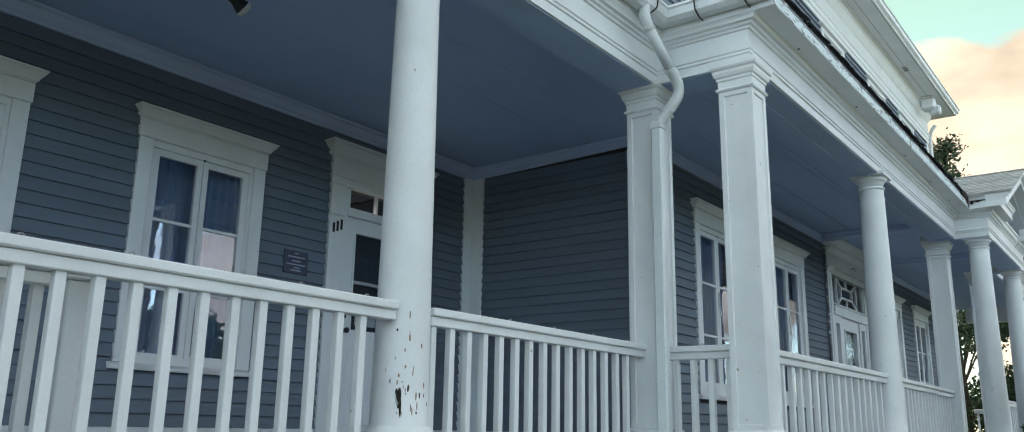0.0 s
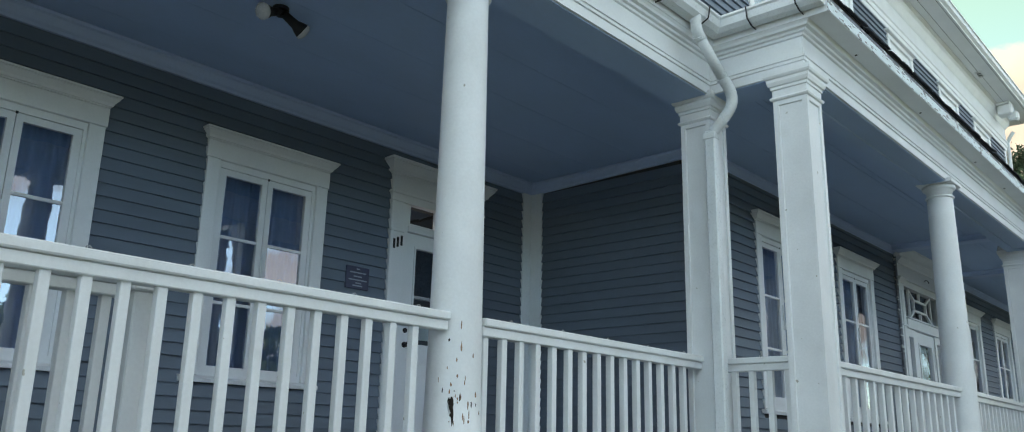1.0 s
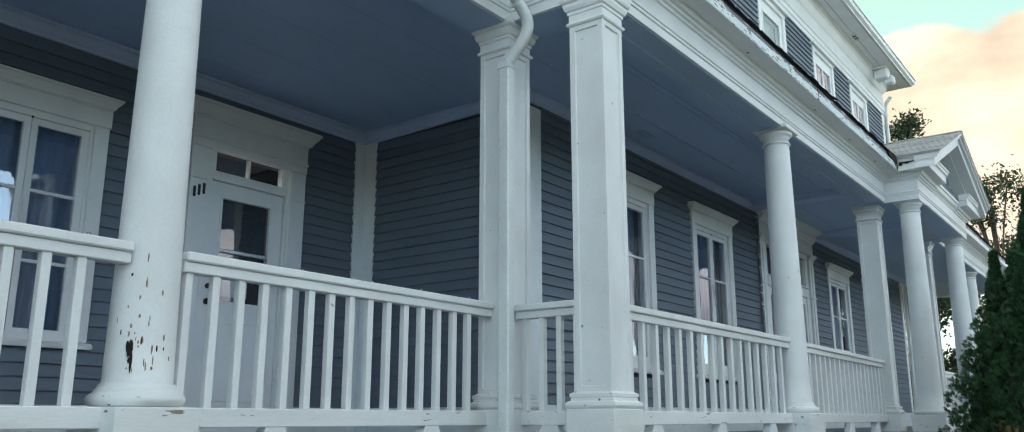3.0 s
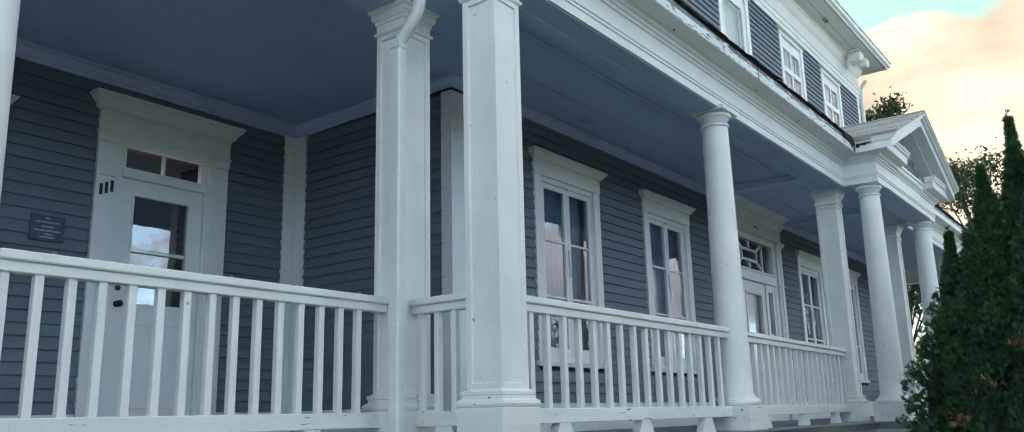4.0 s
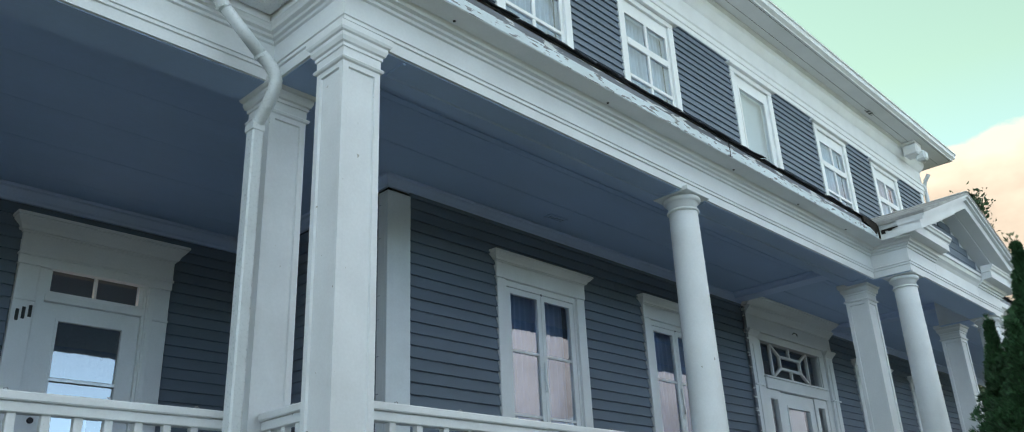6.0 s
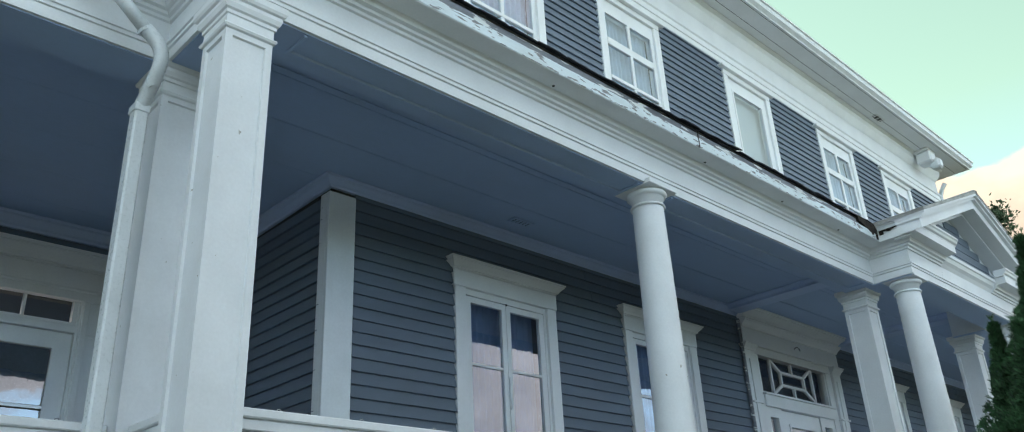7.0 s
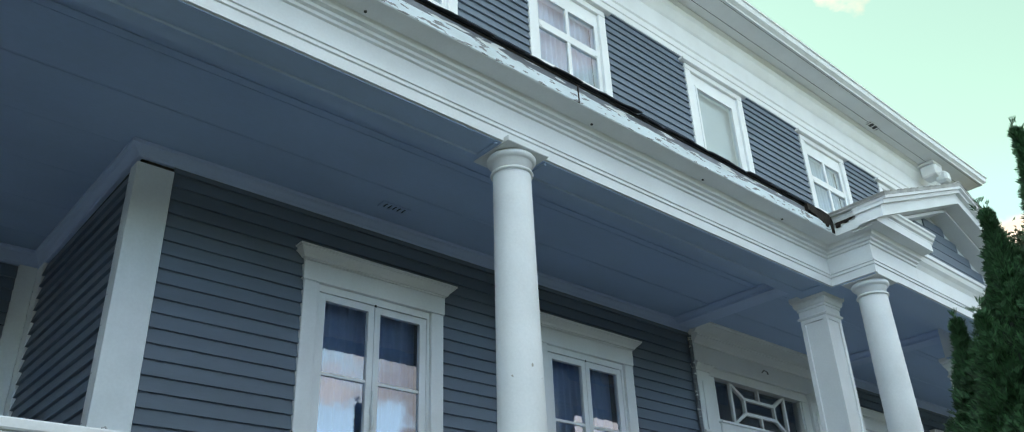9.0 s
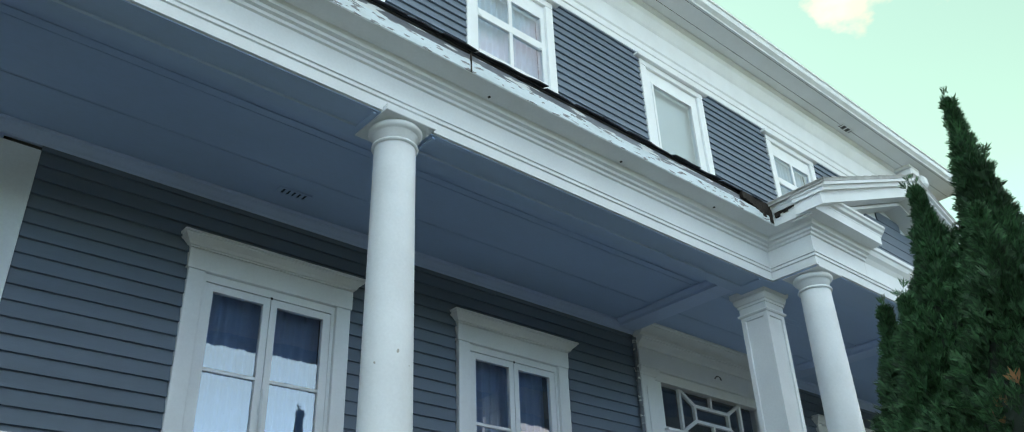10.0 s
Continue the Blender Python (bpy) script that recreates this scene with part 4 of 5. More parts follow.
def upper_window(name, half, single):
    w = thing(name, (0, 0, 0), "white upper window with a single large pane" if single else "white upper window divided into small panes", "window", kind="structure")
    top = UP_TOP - UP_Z
    part("casing", box(-0.02, 0.045, -half, -half + 0.12, 0.05, top - 0.12, 0.004), WHITE, w)
    part("casing", box(-0.02, 0.045, half - 0.12, half, 0.05, top - 0.12, 0.004), WHITE, w)
    part("head_board", box(-0.02, 0.048, -half, half, top - 0.118, top - 0.035, 0.004), WHITE, w)
    part("head_cap", box(-0.02, 0.105, -half - 0.09, half + 0.09, top - 0.034, top + 0.006, 0.006), WHITE, w)
    part("sill", box(-0.05, 0.08, -half - 0.03, half + 0.03, 0.0, 0.048, 0.006), WHITE, w)
    inner = half - 0.12
    g = 0.435 if single else 0.485
    sash = part("sash", frame_mesh(-inner - 0.02, inner + 0.02, 0.05, top - 0.10, inner + 0.02 - g, inner + 0.02 - g, 0.12, 0.225, -0.08, 0.006), WHITE, w)
    if single:
        part("storm_frame", frame_mesh(-g - 0.002, g + 0.002, 0.165, top - 0.300, 0.035, 0.035, 0.035, 0.035, -0.03, 0.016), WHITE, sash)
        pane("pane", -g + 0.033, g - 0.033, 0.20, top - 0.335, -0.012, sash, 0.006)
    else:
        zs = [0.17, 0.70, 1.25, top - 0.325]
        for zc in zs[1:-1]:
            h_bar = 0.055 if zc > 1 else 0.025
            part("muntin", box(-0.03, 0.014, -g, g, zc - h_bar, zc + h_bar, 0.004), WHITE, sash)
        for y in (-g + 0.03, g - 0.03):
            part("hinge", box(0.014, 0.022, y - 0.022, y + 0.022, 1.205, 1.225, 0.003), METAL_WHITE, sash)
        part("muntin", box(-0.03, 0.010, -0.026, 0.026, 0.17, top - 0.325, 0.004), WHITE, sash)
        for i, (z0, z1) in enumerate(zip(zs, zs[1:])):
            pane("pane", -g, -0.026, z0, z1, -0.012, sash, 0.002 * (i - 1))
            pane("pane", 0.026, g, z0, z1, -0.012, sash, -0.002 * i)
    return w


multi, single = upper_window("window_8", 0.665, False), upper_window("window_9", 0.665, True)
n_up = 9
for i, (a, b) in enumerate(UPPER):
    c = 0.5 * (a + b)
    if i == 0:
        multi.location = (0, c, UP_Z)
    elif i == 2:
        single.location = (0, c, UP_Z)
    else:
        n_up += 1
        copy_thing(multi, pose(0, c, UP_Z)).name = "window_%d" % n_up
    cm = tagged(part("curtain", curtain_mesh(0.54, 0.1, 1.95, 40 + i), CURTAIN_LIT, None, smooth=True), "pale curtain with sky light in its colour, hanging behind an upper window", "curtain", "curtains")
    cm.location = (-0.13, c, UP_Z)
    if i == 2:
        bpy.data.objects.remove(cm)
        # Blind kept near white, standing in for cloud reflected in this pane.
        tagged(part("window_blind", box(-0.14, -0.132, c - 0.54, c + 0.54, UP_Z + 0.1, UP_Z + 1.95, 0.002), SHADE), "pale roller blind behind the upper window, whitened to stand in for reflected cloud", "blind")

# ---- side door of the wing ----
dx, dz = WING_X, 1.075
door = thing("door_1", (dx, 6.475, dz), "white panelled side door with a dark patterned glass and transom, in moulded white casing", "door", kind="structure")
C0, C1 = -0.640, 0.705
for a, b in ((C0, C0 + 0.175), (C1 - 0.215, C1)):
    part("casing", box(-0.02, 0.05, a, b, -0.059, 2.62, 0.004), WHITE, door)
    part("casing_block", box(-0.02, 0.062, a - 0.004, b + 0.004, 2.30, 2.325, 0.004), WHITE, door)
part("casing_bead", box(0.05, 0.064, C1 - 0.205, C1 - 0.155, 0.0, 2.615, 0.003), WHITE, door)
part("head_board", box(-0.02, 0.055, C0 - 0.01, C1 + 0.01, 2.622, 2.90, 0.004), WHITE, door)
part("head_bead", box(-0.02, 0.07, C0 - 0.02, C1 + 0.02, 2.70, 2.725, 0.006), WHITE, door)
part("head_cap", (lambda b: (bmesh.ops.translate(b, verts=b.verts, vec=(0, 0.033, 0)), b)[1])(cap_mould(0.680, 2.902, 3.055, 0.16, 0.10)), WHITE, door)
part("jamb", frame_mesh(-0.50, 0.54, -0.059, 2.72, 0.11, 0.07, 0.119, 0.04, -0.10, 0.02), WHITE, door)
part("transom_bar", box(-0.09, 0.028, -0.39, 0.47, 2.335, 2.40, 0.005), WHITE, door)
tf = part("transom_frame", frame_mesh(-0.40, 0.48, 2.395, 2.685, 0.05, 0.05, 0.035, 0.05, -0.06, 0.006), WHITE, door)
part("muntin", box(-0.05, 0.0, 0.025, 0.047, 2.43, 2.64, 0.002), WHITE, tf)
pane("pane", -0.35, 0.025, 2.43, 2.635, -0.03, tf)
pane("pane", 0.047, 0.43, 2.43, 2.635, -0.03, tf)
leaf = part("leaf", frame_mesh(-0.385, 0.465, 0.065, 2.33, 0.14, 0.145, 1.12, 0.15, -0.06, -0.008), WHITE, door)
part("glass_bead", frame_mesh(-0.262, 0.337, 1.165, 2.205, 0.022, 0.022, 0.022, 0.022, -0.03, 0.0), WHITE, leaf)
part("lower_panel", box(-0.016, 0.002, -0.25, 0.32, 0.25, 1.0, 0.012), WHITE, leaf)
part("patterned_pane", box(-0.05, -0.044, -0.245, 0.32, 1.68, 2.19, 0), FROST, leaf, "dark patterned glass")
pane("pane", -0.242, 0.317, 1.69, 2.185, -0.032, leaf)
pane("pane", -0.242, 0.317, 1.185, 1.655, -0.032, leaf)
part("meeting_rail", box(-0.04, -0.004, -0.245, 0.32, 1.655, 1.688, 0.004), STEEL, leaf, "thin metal rail")
part("paper_sheet", box(-0.042, -0.040, -0.16, 0.13, 1.24, 1.53, 0), SHADE, leaf, "white paper sheet behind the glass")
part("knob", (lambda b: (bmesh.ops.rotate(b, verts=b.verts, matrix=Matrix.Rotation(radians(90), 3, "Y")), bmesh.ops.translate(b, verts=b.verts, vec=(-0.008, -0.335, 1.17)), b)[2])(lathe([(0.03, 0), (0.03, 0.008), (0.012, 0.012), (0.012, 0.04), (0.028, 0.05), (0.030, 0.065), (0.018, 0.078)], 20)), DARK_METAL, leaf, "dark metal knob", smooth=True)
part("lock", (lambda b: (bmesh.ops.rotate(b, verts=b.verts, matrix=Matrix.Rotation(radians(90), 3, "Y")), bmesh.ops.translate(b, verts=b.verts, vec=(-0.008, -0.335, 1.315)), b)[2])(lathe([(0.026, 0), (0.026, 0.012), (0.015, 0.016), (0.015, 0.022)], 20)), DARK_METAL, leaf, "dark metal deadlock")
# Dark sheet painted as the unlit inside behind the side door.
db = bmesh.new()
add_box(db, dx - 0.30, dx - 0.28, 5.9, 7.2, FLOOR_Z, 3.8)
tagged(part("backdrop", db, CORE), "dark sheet standing in for the unlit hall behind the side door", "hall", kind="structure")
# house number as plain bars
num = thing("house_number", (dx + 0.052, 5.925, 3.265), "black metal house number on the door casing", "house number")
for k, (y, z, h) in enumerate(((-0.042, -0.022, 0.10), (0.006, 0.0, 0.105), (0.056, 0.022, 0.105))):
    part("bar", box(0, 0.008, y - 0.014, y + 0.014, z - h / 2, z + h / 2, 0.003), BLACK, num)
plq = thing("wall_plaque", (dx + 0.022, 5.465, 2.82), "dark slate plaque with pale illegible lettering on the siding", "plaque")
part("plate", box(0, 0.018, -0.14, 0.14, -0.11, 0.11, 0.004), PLAQUE, plq)
for z, w, y in ((0.085, 0.02, 0.0), (0.05, 0.10, 0.0), (0.012, 0.05, 0.0), (-0.022, 0.11, 0.0), (-0.052, 0.035, 0.01), (-0.078, 0.06, 0.0)):
    part("lettering_bar", box(0.018, 0.0195, y - w, y + w, z - 0.006, z + 0.006, 0), PLAQUE_INK, plq)

# ---- main entrance ----
ent = thing("door_2", (0.0, 15.36, 1.05), "white glazed entrance door with sidelights and a geometric transom window", "door", kind="structure")
for s in (-1, 1):
    a, b = sorted((s * 1.25, s * 1.03))
    part("pilaster", box(-0.02, 0.06, a, b, -0.034, 2.88, 0.005), WHITE, ent)
    part("pilaster_bead", box(0.06, 0.075, s * 1.14 - 0.045, s * 1.14 + 0.045, 0.25, 2.70, 0.004), WHITE, ent)
    part("pilaster_cap", (lambda bm_: (bmesh.ops.translate(bm_, verts=bm_.verts, vec=(0, s * 1.14, 0)), bm_)[1])(cap_mould(0.115, 2.80, 2.90, 0.12, 0.035)), WHITE, ent)
    part("pilaster_block", box(-0.02, 0.085, s * 1.14 - 0.12, s * 1.14 + 0.12, 2.14, 2.165, 0.004), WHITE, ent)
part("frieze_board", box(-0.02, 0.065, -1.25, 1.25, 2.902, 3.10, 0.004), WHITE, ent)
part("head_cap", cap_mould(1.25, 3.102, 3.21, 0.15, 0.02), WHITE, ent)
part("head_cap", cap_mould(1.26, 3.212, 3.326, 0.26, 0.03), WHITE, ent)
part("corner_pipe", tube([(0.05, -1.285, 0.0), (0.05, -1.285, 3.2)], 0.022, 8), WEATHERED, ent, "thin weathered pipe beside the casing")
part("upper_board", box(-0.02, 0.03, -1.03, 1.03, 2.80, 2.90, 0.003), WHITE, ent)
part("frame", frame_mesh(-1.06, 1.06, -0.034, 2.93, 0.17, 0.17, 0.084, 0.10, -0.12, 0.02), WHITE, ent)
part("transom_bar", box(-0.10, 0.045, -0.9, 0.9, 2.14, 2.30, 0.006), WHITE, ent)
part("transom_ledge", box(-0.02, 0.075, -0.92, 0.92, 2.285, 2.312, 0.005), WHITE, ent)
tz0, tz1 = 2.312, 2.83
tw = part("transom_light", frame_mesh(-0.90, 0.90, tz0, tz1, 0.03, 0.03, 0.03, 0.03, -0.07, 0.0), WHITE, ent)
pane("pane", -0.87, 0.87, tz0 + 0.03, tz1 - 0.03, -0.045, tw)


def bar2(y0, z0, y1, z1, w=0.034):
    d = Vector((y1 - y0, z1 - z0)).normalized()
    n = Vector((-d.y, d.x)) * w / 2
    return prism([(y0 + n.x, z0 + n.y), (y1 + n.x, z1 + n.y), (y1 - n.x, z1 - n.y), (y0 - n.x, z0 - n.y)], "x", -0.055, -0.018)


zm = (tz0 + tz1) / 2
for y0, z0, y1, z1 in ((-0.54, tz0, -0.54, tz1), (0.54, tz0, 0.54, tz1), (-0.30, zm - 0.085, 0.30, zm - 0.085), (-0.30, zm + 0.085, 0.30, zm + 0.085), (-0.30, zm - 0.085, -0.30, zm + 0.085),
                       (0.30, zm - 0.085, 0.30, zm + 0.085), (-0.54, tz0 + 0.03, -0.30, zm - 0.085), (-0.54, tz1 - 0.03, -0.30, zm + 0.085), (0.54, tz0 + 0.03, 0.30, zm - 0.085), (0.54, tz1 - 0.03, 0.30, zm + 0.085), (0, tz0, 0, zm - 0.085), (0, zm + 0.085, 0, tz1)):
    part("muntin", bar2(y0, z0, y1, z1), WHITE, tw)
for s in (-1, 1):
    a, b = sorted((s * 0.50, s * 0.90))
    sl = part("sidelight", frame_mesh(a, b, 0.05, 2.14, 0.10, 0.10, 0.75, 0.12, -0.08, 0.008), WHITE, ent)
    pane("pane", a + 0.10, b - 0.10, 0.80, 2.02, -0.04, sl)
    part("muntin", box(-0.05, -0.02, a + 0.1, b - 0.1, 1.32, 1.345, 0.003), WHITE, sl)
el = part("leaf", frame_mesh(-0.49, 0.49, 0.05, 2.13, 0.15, 0.15, 0.85, 0.17, -0.07, -0.008), WHITE, ent)
part("glass_bead", frame_mesh(-0.345, 0.345, 0.895, 1.965, 0.03, 0.03, 0.03, 0.03, -0.05, 0.006), WHITE, el)
pane("pane", -0.315, 0.315, 0.925, 1.935, -0.03, el)
part("door_curtain", box(-0.10, -0.095, -0.33, 0.33, 0.9, 1.95, 0), SHADE, el, "white cloth behind the door glass")
part("lower_panel", box(-0.02, 0.002, -0.32, 0.32, 0.2, 0.8, 0.012), WHITE, el)
part("hook", tube(smooth_line([(0.07, 0.02, 3.0), (0.10, 0.02, 3.02), (0.13, 0.03, 3.0), (0.13, 0.05, 2.97)], 3), 0.006, 6), BLACK, ent, "black iron hook")
# Same for the entrance: a dark sheet in place of an unlit hall.
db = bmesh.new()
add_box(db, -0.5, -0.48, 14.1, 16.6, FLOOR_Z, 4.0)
tagged(part("backdrop", db, CORE), "dark sheet standing in for the unlit hall behind the entrance", "hall", kind="structure")

# ---- gutter and downspout of the left porch ----
gut = thing("gutter", (0, 0, 0), "white metal gutter along the eave of the left porch", "gutter", kind="structure")
GP = [(0.104, 4.445), (0.125, 4.432), (0.190, 4.436), (0.225, 4.465), (0.236, 4.520), (0.250, 4.532), (0.250, 4.548), (0.236, 4.548), (0.222, 4.525), (0.205, 4.475), (0.104, 4.475)]
part("trough", sweep([(LEFT_X, -5.0), (LEFT_X, SIDE_Y), (MAIN_X + 0.235, SIDE_Y)], [GP] * 2), METAL_WHITE, gut)
for y in (5.72, 5.2, 4.3, 3.0):
    part("bracket", tube([(LEFT_X + 0.06, y, 4.42), (LEFT_X + 0.17, y, 4.424), (LEFT_X + 0.24, y, 4.46), (LEFT_X + 0.258, y, 4.55)], 0.006, 6), DARK_METAL, gut)
for x in (1.72, 2.1):
    part("bracket", tube([(x, SIDE_Y - 0.06, 4.42), (x, SIDE_Y - 0.17, 4.424), (x, SIDE_Y - 0.24, 4.46), (x, SIDE_Y - 0.258, 4.55)], 0.006, 6), DARK_METAL, gut)
spout = thing("downspout", (1.33, 6.02, FLOOR_Z), "white metal downspout bending from the gutter to the square column", "downspout")
O = Vector((1.33, 6.02, FLOOR_Z))
bends = [smooth_line([Vector(p) - O for p in pts], 7) for pts in (((1.43, 5.64, 4.47), (1.43, 5.64, 4.40), (1.432, 5.655, 4.345), (1.44, 5.70, 4.285)), ((1.485, 5.93, 4.035), (1.50, 5.99, 3.975), (1.505, 6.025, 3.90), (1.48, 6.03, 3.82), (1.40, 6.025, 3.725), (1.335, 6.02, 3.66)))]
for bend in bends:
    part("elbow", tube(bend, 0.047, 14, 0.85, 0.022), METAL_WHITE, spout, "ribbed metal elbow", smooth=True)
part("offset_pipe", tube([Vector((1.438, 5.69, 4.295)) - O, Vector((1.487, 5.935, 4.028)) - O], 0.044, 14, 0.85), METAL_WHITE, spout, smooth=True)
for i, f in enumerate(((1.435, 5.68, 4.30), (1.485, 5.93, 4.03), (1.42, 6.03, 3.74))):
    p = Vector(f) - O
    part("collar", tube([p + Vector((0, -0.004, 0.006)), p + Vector((0, 0.006, -0.008))], 0.050, 14, 0.9), METAL_WHITE, spout)
part("pipe", box(-0.052, 0.036, -0.040, 0.034, -0.6, 2.655, 0.010), METAL_WHITE, spout)
part("strap", box(-0.058, 0.042, -0.046, 0.036, 2.585, 2.635, 0.004), METAL_WHITE, spout, "white metal strap")

tar = bmesh.new()
trnd = random.Random(2)
for ax, n, a0 in (("y", 9, 13.36), ("x", 6, 2.30)):
    for k in range(n):
        s = a0 - 0.045 * k if ax == "y" else a0 + 0.04 * k
        h_ = (0.17 - 0.014 * k) * trnd.uniform(0.7, 1.05)
        if ax == "y":
            add_box(tar, 2.262, 2.289 + 0.002 * trnd.random(), s - 0.046, s, 4.575 - h_, 4.580)
        else:
            add_box(tar, s, s + 0.041, 13.376 - 0.002 * trnd.random(), 13.40, 4.575 - h_ * 0.8, 4.580)
trim("tar_patch", tar, "black tar patch and rot where two cornices meet", ROT)
trim("fascia_joint", box(2.282, 2.2875, 10.10, 10.112, 4.395, 4.545, 0), "dark open joint in the fascia", ROT)
for y in (6.9, 8.5, 10.35, 11.6, 12.7):
    trim("soffit_plug", (lambda m_: (bmesh.ops.translate(m_, verts=m_.verts, vec=(2.165, y, 0)), m_)[1])(lathe([(0.010, 4.383), (0.010, 4.394)], 8)), "small dark plug in the soffit", BLACK)
fl = random.Random(31)
for _ in range(34):
    a, z = radians(-32) + fl.gauss(0, 0.30), 0.36 + abs(fl.gauss(0.04, 0.24))
    w_, h_ = fl.uniform(0.015, 0.050), fl.uniform(0.006, 0.032)
    fb_ = bmesh.new()
    ring = [(fl.uniform(0.5, 1.0) * math.cos(q * 1.047), fl.uniform(0.5, 1.0) * math.sin(q * 1.047)) for q in range(6)]
    lo = [fb_.verts.new(on_shaft(a + u * w_, z + v * h_, -0.004)) for u, v in ring]
    hi = [fb_.verts.new(on_shaft(a + u * w_, z + v * h_, 0.0012)) for u, v in ring]
    fb_.faces.new(hi)
    for q in range(6):
        fb_.faces.new((lo[q], lo[(q + 1) % 6], hi[(q + 1) % 6], hi[q]))
    part("paint_flake", fb_, BARE if fl.random() < 0.85 else ROT, rc)

# ---- lamps and small fittings ----


def bulb_head(direction):
    bm = lathe([(0.012, -0.13), (0.030, -0.13), (0.034, -0.05), (0.036, -0.02), (0.045, 0.0), (0.060, 0.045), (0.062, 0.055), (0.050, 0.062)], 20)
    q = Vector((0, 0, 1)).rotation_difference(Vector(direction)).to_matrix()
    bmesh.ops.rotate(bm, verts=bm.verts, matrix=q)
    return bm


flood = thing("flood_light", (-0.78, 3.46, CEIL_Z), "black double flood light under the porch ceiling", "lamp")
part("plate", lathe([(0.06, -0.025), (0.06, -0.001)], 24), BLACK, flood)
part("stem", tube([(0, 0, -0.02), (0, 0, -0.07)], 0.03, 12), BLACK, flood)
for d, off in (((0.25, -0.85, -0.40), (0.03, -0.12, -0.09)), ((0.15, 0.85, -0.5), (0.03, 0.13, -0.11))):
    b = bulb_head(Vector(d).normalized())
    bmesh.ops.translate(b, verts=b.verts, vec=off)
    part("lamp_head", b, BLACK, flood, smooth=True)
    g = lathe([(0.040, 0.02), (0.062, 0.05), (0.064, 0.065), (0.045, 0.085), (0.012, 0.092)], 20)
    bmesh.ops.rotate(g, verts=g.verts, matrix=Vector((0, 0, 1)).rotation_difference(Vector(d).normalized()).to_matrix())
    bmesh.ops.translate(g, verts=g.verts, vec=off)
    part("bulb", g, LAMP_GLASS, flood, "clear reflector bulb", smooth=True)
pend = thing("globe_lamp", (1.50, 14.48, CEIL_Z), "small globe lamp under the portico ceiling", "lamp")
part("canopy", lathe([(0.07, -0.05), (0.075, -0.02), (0.06, -0.001)], 24), DARK_METAL, pend, smooth=True)
part("globe", lathe([(0.02, -0.23), (0.07, -0.215), (0.10, -0.17), (0.105, -0.13), (0.09, -0.08), (0.07, -0.05)], 24), LAMP_GLASS, pend, smooth=True)


def grille(name, loc, lx, ly, slots, label, mat=WHITE, dark=BLACK):
    g = thing(name, loc, label, "vent")
    part("frame", frame_rect(lx, ly), mat, g)
    # Flat dark plate painted as the unlit slots behind the slats.
    part("opening", box(-lx / 2 + 0.012, lx / 2 - 0.012, -ly / 2 + 0.012, ly / 2 - 0.012, -0.004, -0.002, 0), dark, g)
    for i in range(slots):
        y = -ly / 2 + ly * (i + 0.5) / slots
        part("slat", box(-lx / 2 + 0.012, lx / 2 - 0.012, y - 0.012, y + 0.012, -0.014, -0.005, 0.002), mat, g)
    return g


def frame_rect(lx, ly):
    bm = bmesh.new()
    for a, b, c, d in ((-lx / 2, lx / 2, -ly / 2, -ly / 2 + 0.014), (-lx / 2, lx / 2, ly / 2 - 0.014, ly / 2), (-lx / 2, -lx / 2 + 0.014, -ly / 2 + 0.014, ly / 2 - 0.014), (lx / 2 - 0.014, lx / 2, -ly / 2 + 0.014, ly / 2 - 0.014)):
        add_box(bm, a, b, c, d, -0.014, -0.0005)
    return bm


grille("soffit_vent", (0.325, 19.93, 9.296), 0.12, 0.36, 3, "small slotted vent in the white soffit")
grille("soffit_vent", (0.27, 13.4, 9.296), 0.12, 0.36, 3, "small slotted vent in the white soffit")
grille("ceiling_vent", (0.34, 9.95, CEIL_Z - 0.001), 0.10, 0.26, 6, "pale slotted vent in the porch ceiling", CEILING, PLAQUE)
sec = thing("eave_lamp", (0.30, 22.1, 9.30), "white flood light box under the main eave", "lamp")
part("mount", box(-0.16, 0.16, -0.2, 0.2, -0.06, -0.004, 0.01), WHITE, sec)
part("housing", box(-0.13, 0.17, -0.16, 0.16, -0.30, -0.062, 0.03), WHITE, sec)
part("lamp_hood", box(0.05, 0.26, 0.0, 0.22, -0.42, -0.20, 0.04), METAL_WHITE, sec)
sp2 = thing("eave_downspout", (0.12, HOUSE_N + 0.1, 9.25), "white downspout at the far corner of the house", "downspout")
part("pipe", tube([(0.10, 0.02, -0.30), (0.0, 0.03, -0.42), (-0.06, 0.05, -0.55), (-0.06, 0.05, -8.6)], 0.045, 10), METAL_WHITE, sp2)

# entrance steps in front of the portico
steps = thing("entrance_steps", (2.66, 15.25, 0.0), "concrete entrance steps with white cheek walls before the portico", "steps")
for k in range(5):
    part("step", box(0.0 + 0.004 * k, 1.45 - 0.29 * k, -1.2, 1.2, 0.175 * k, 0.175 * (k + 1), 0.01), CONCRETE, steps)
for s in (-1, 1):
    part("cheek_wall", prism([(0.0, 0.0), (0.55, 0.0), (0.55, 0.55), (0.02, 0.95), (0.0, 0.95)], "y", s * 1.45 - 0.12, s * 1.45 + 0.12), WHITE_WORN, steps)

# ---- trees ----


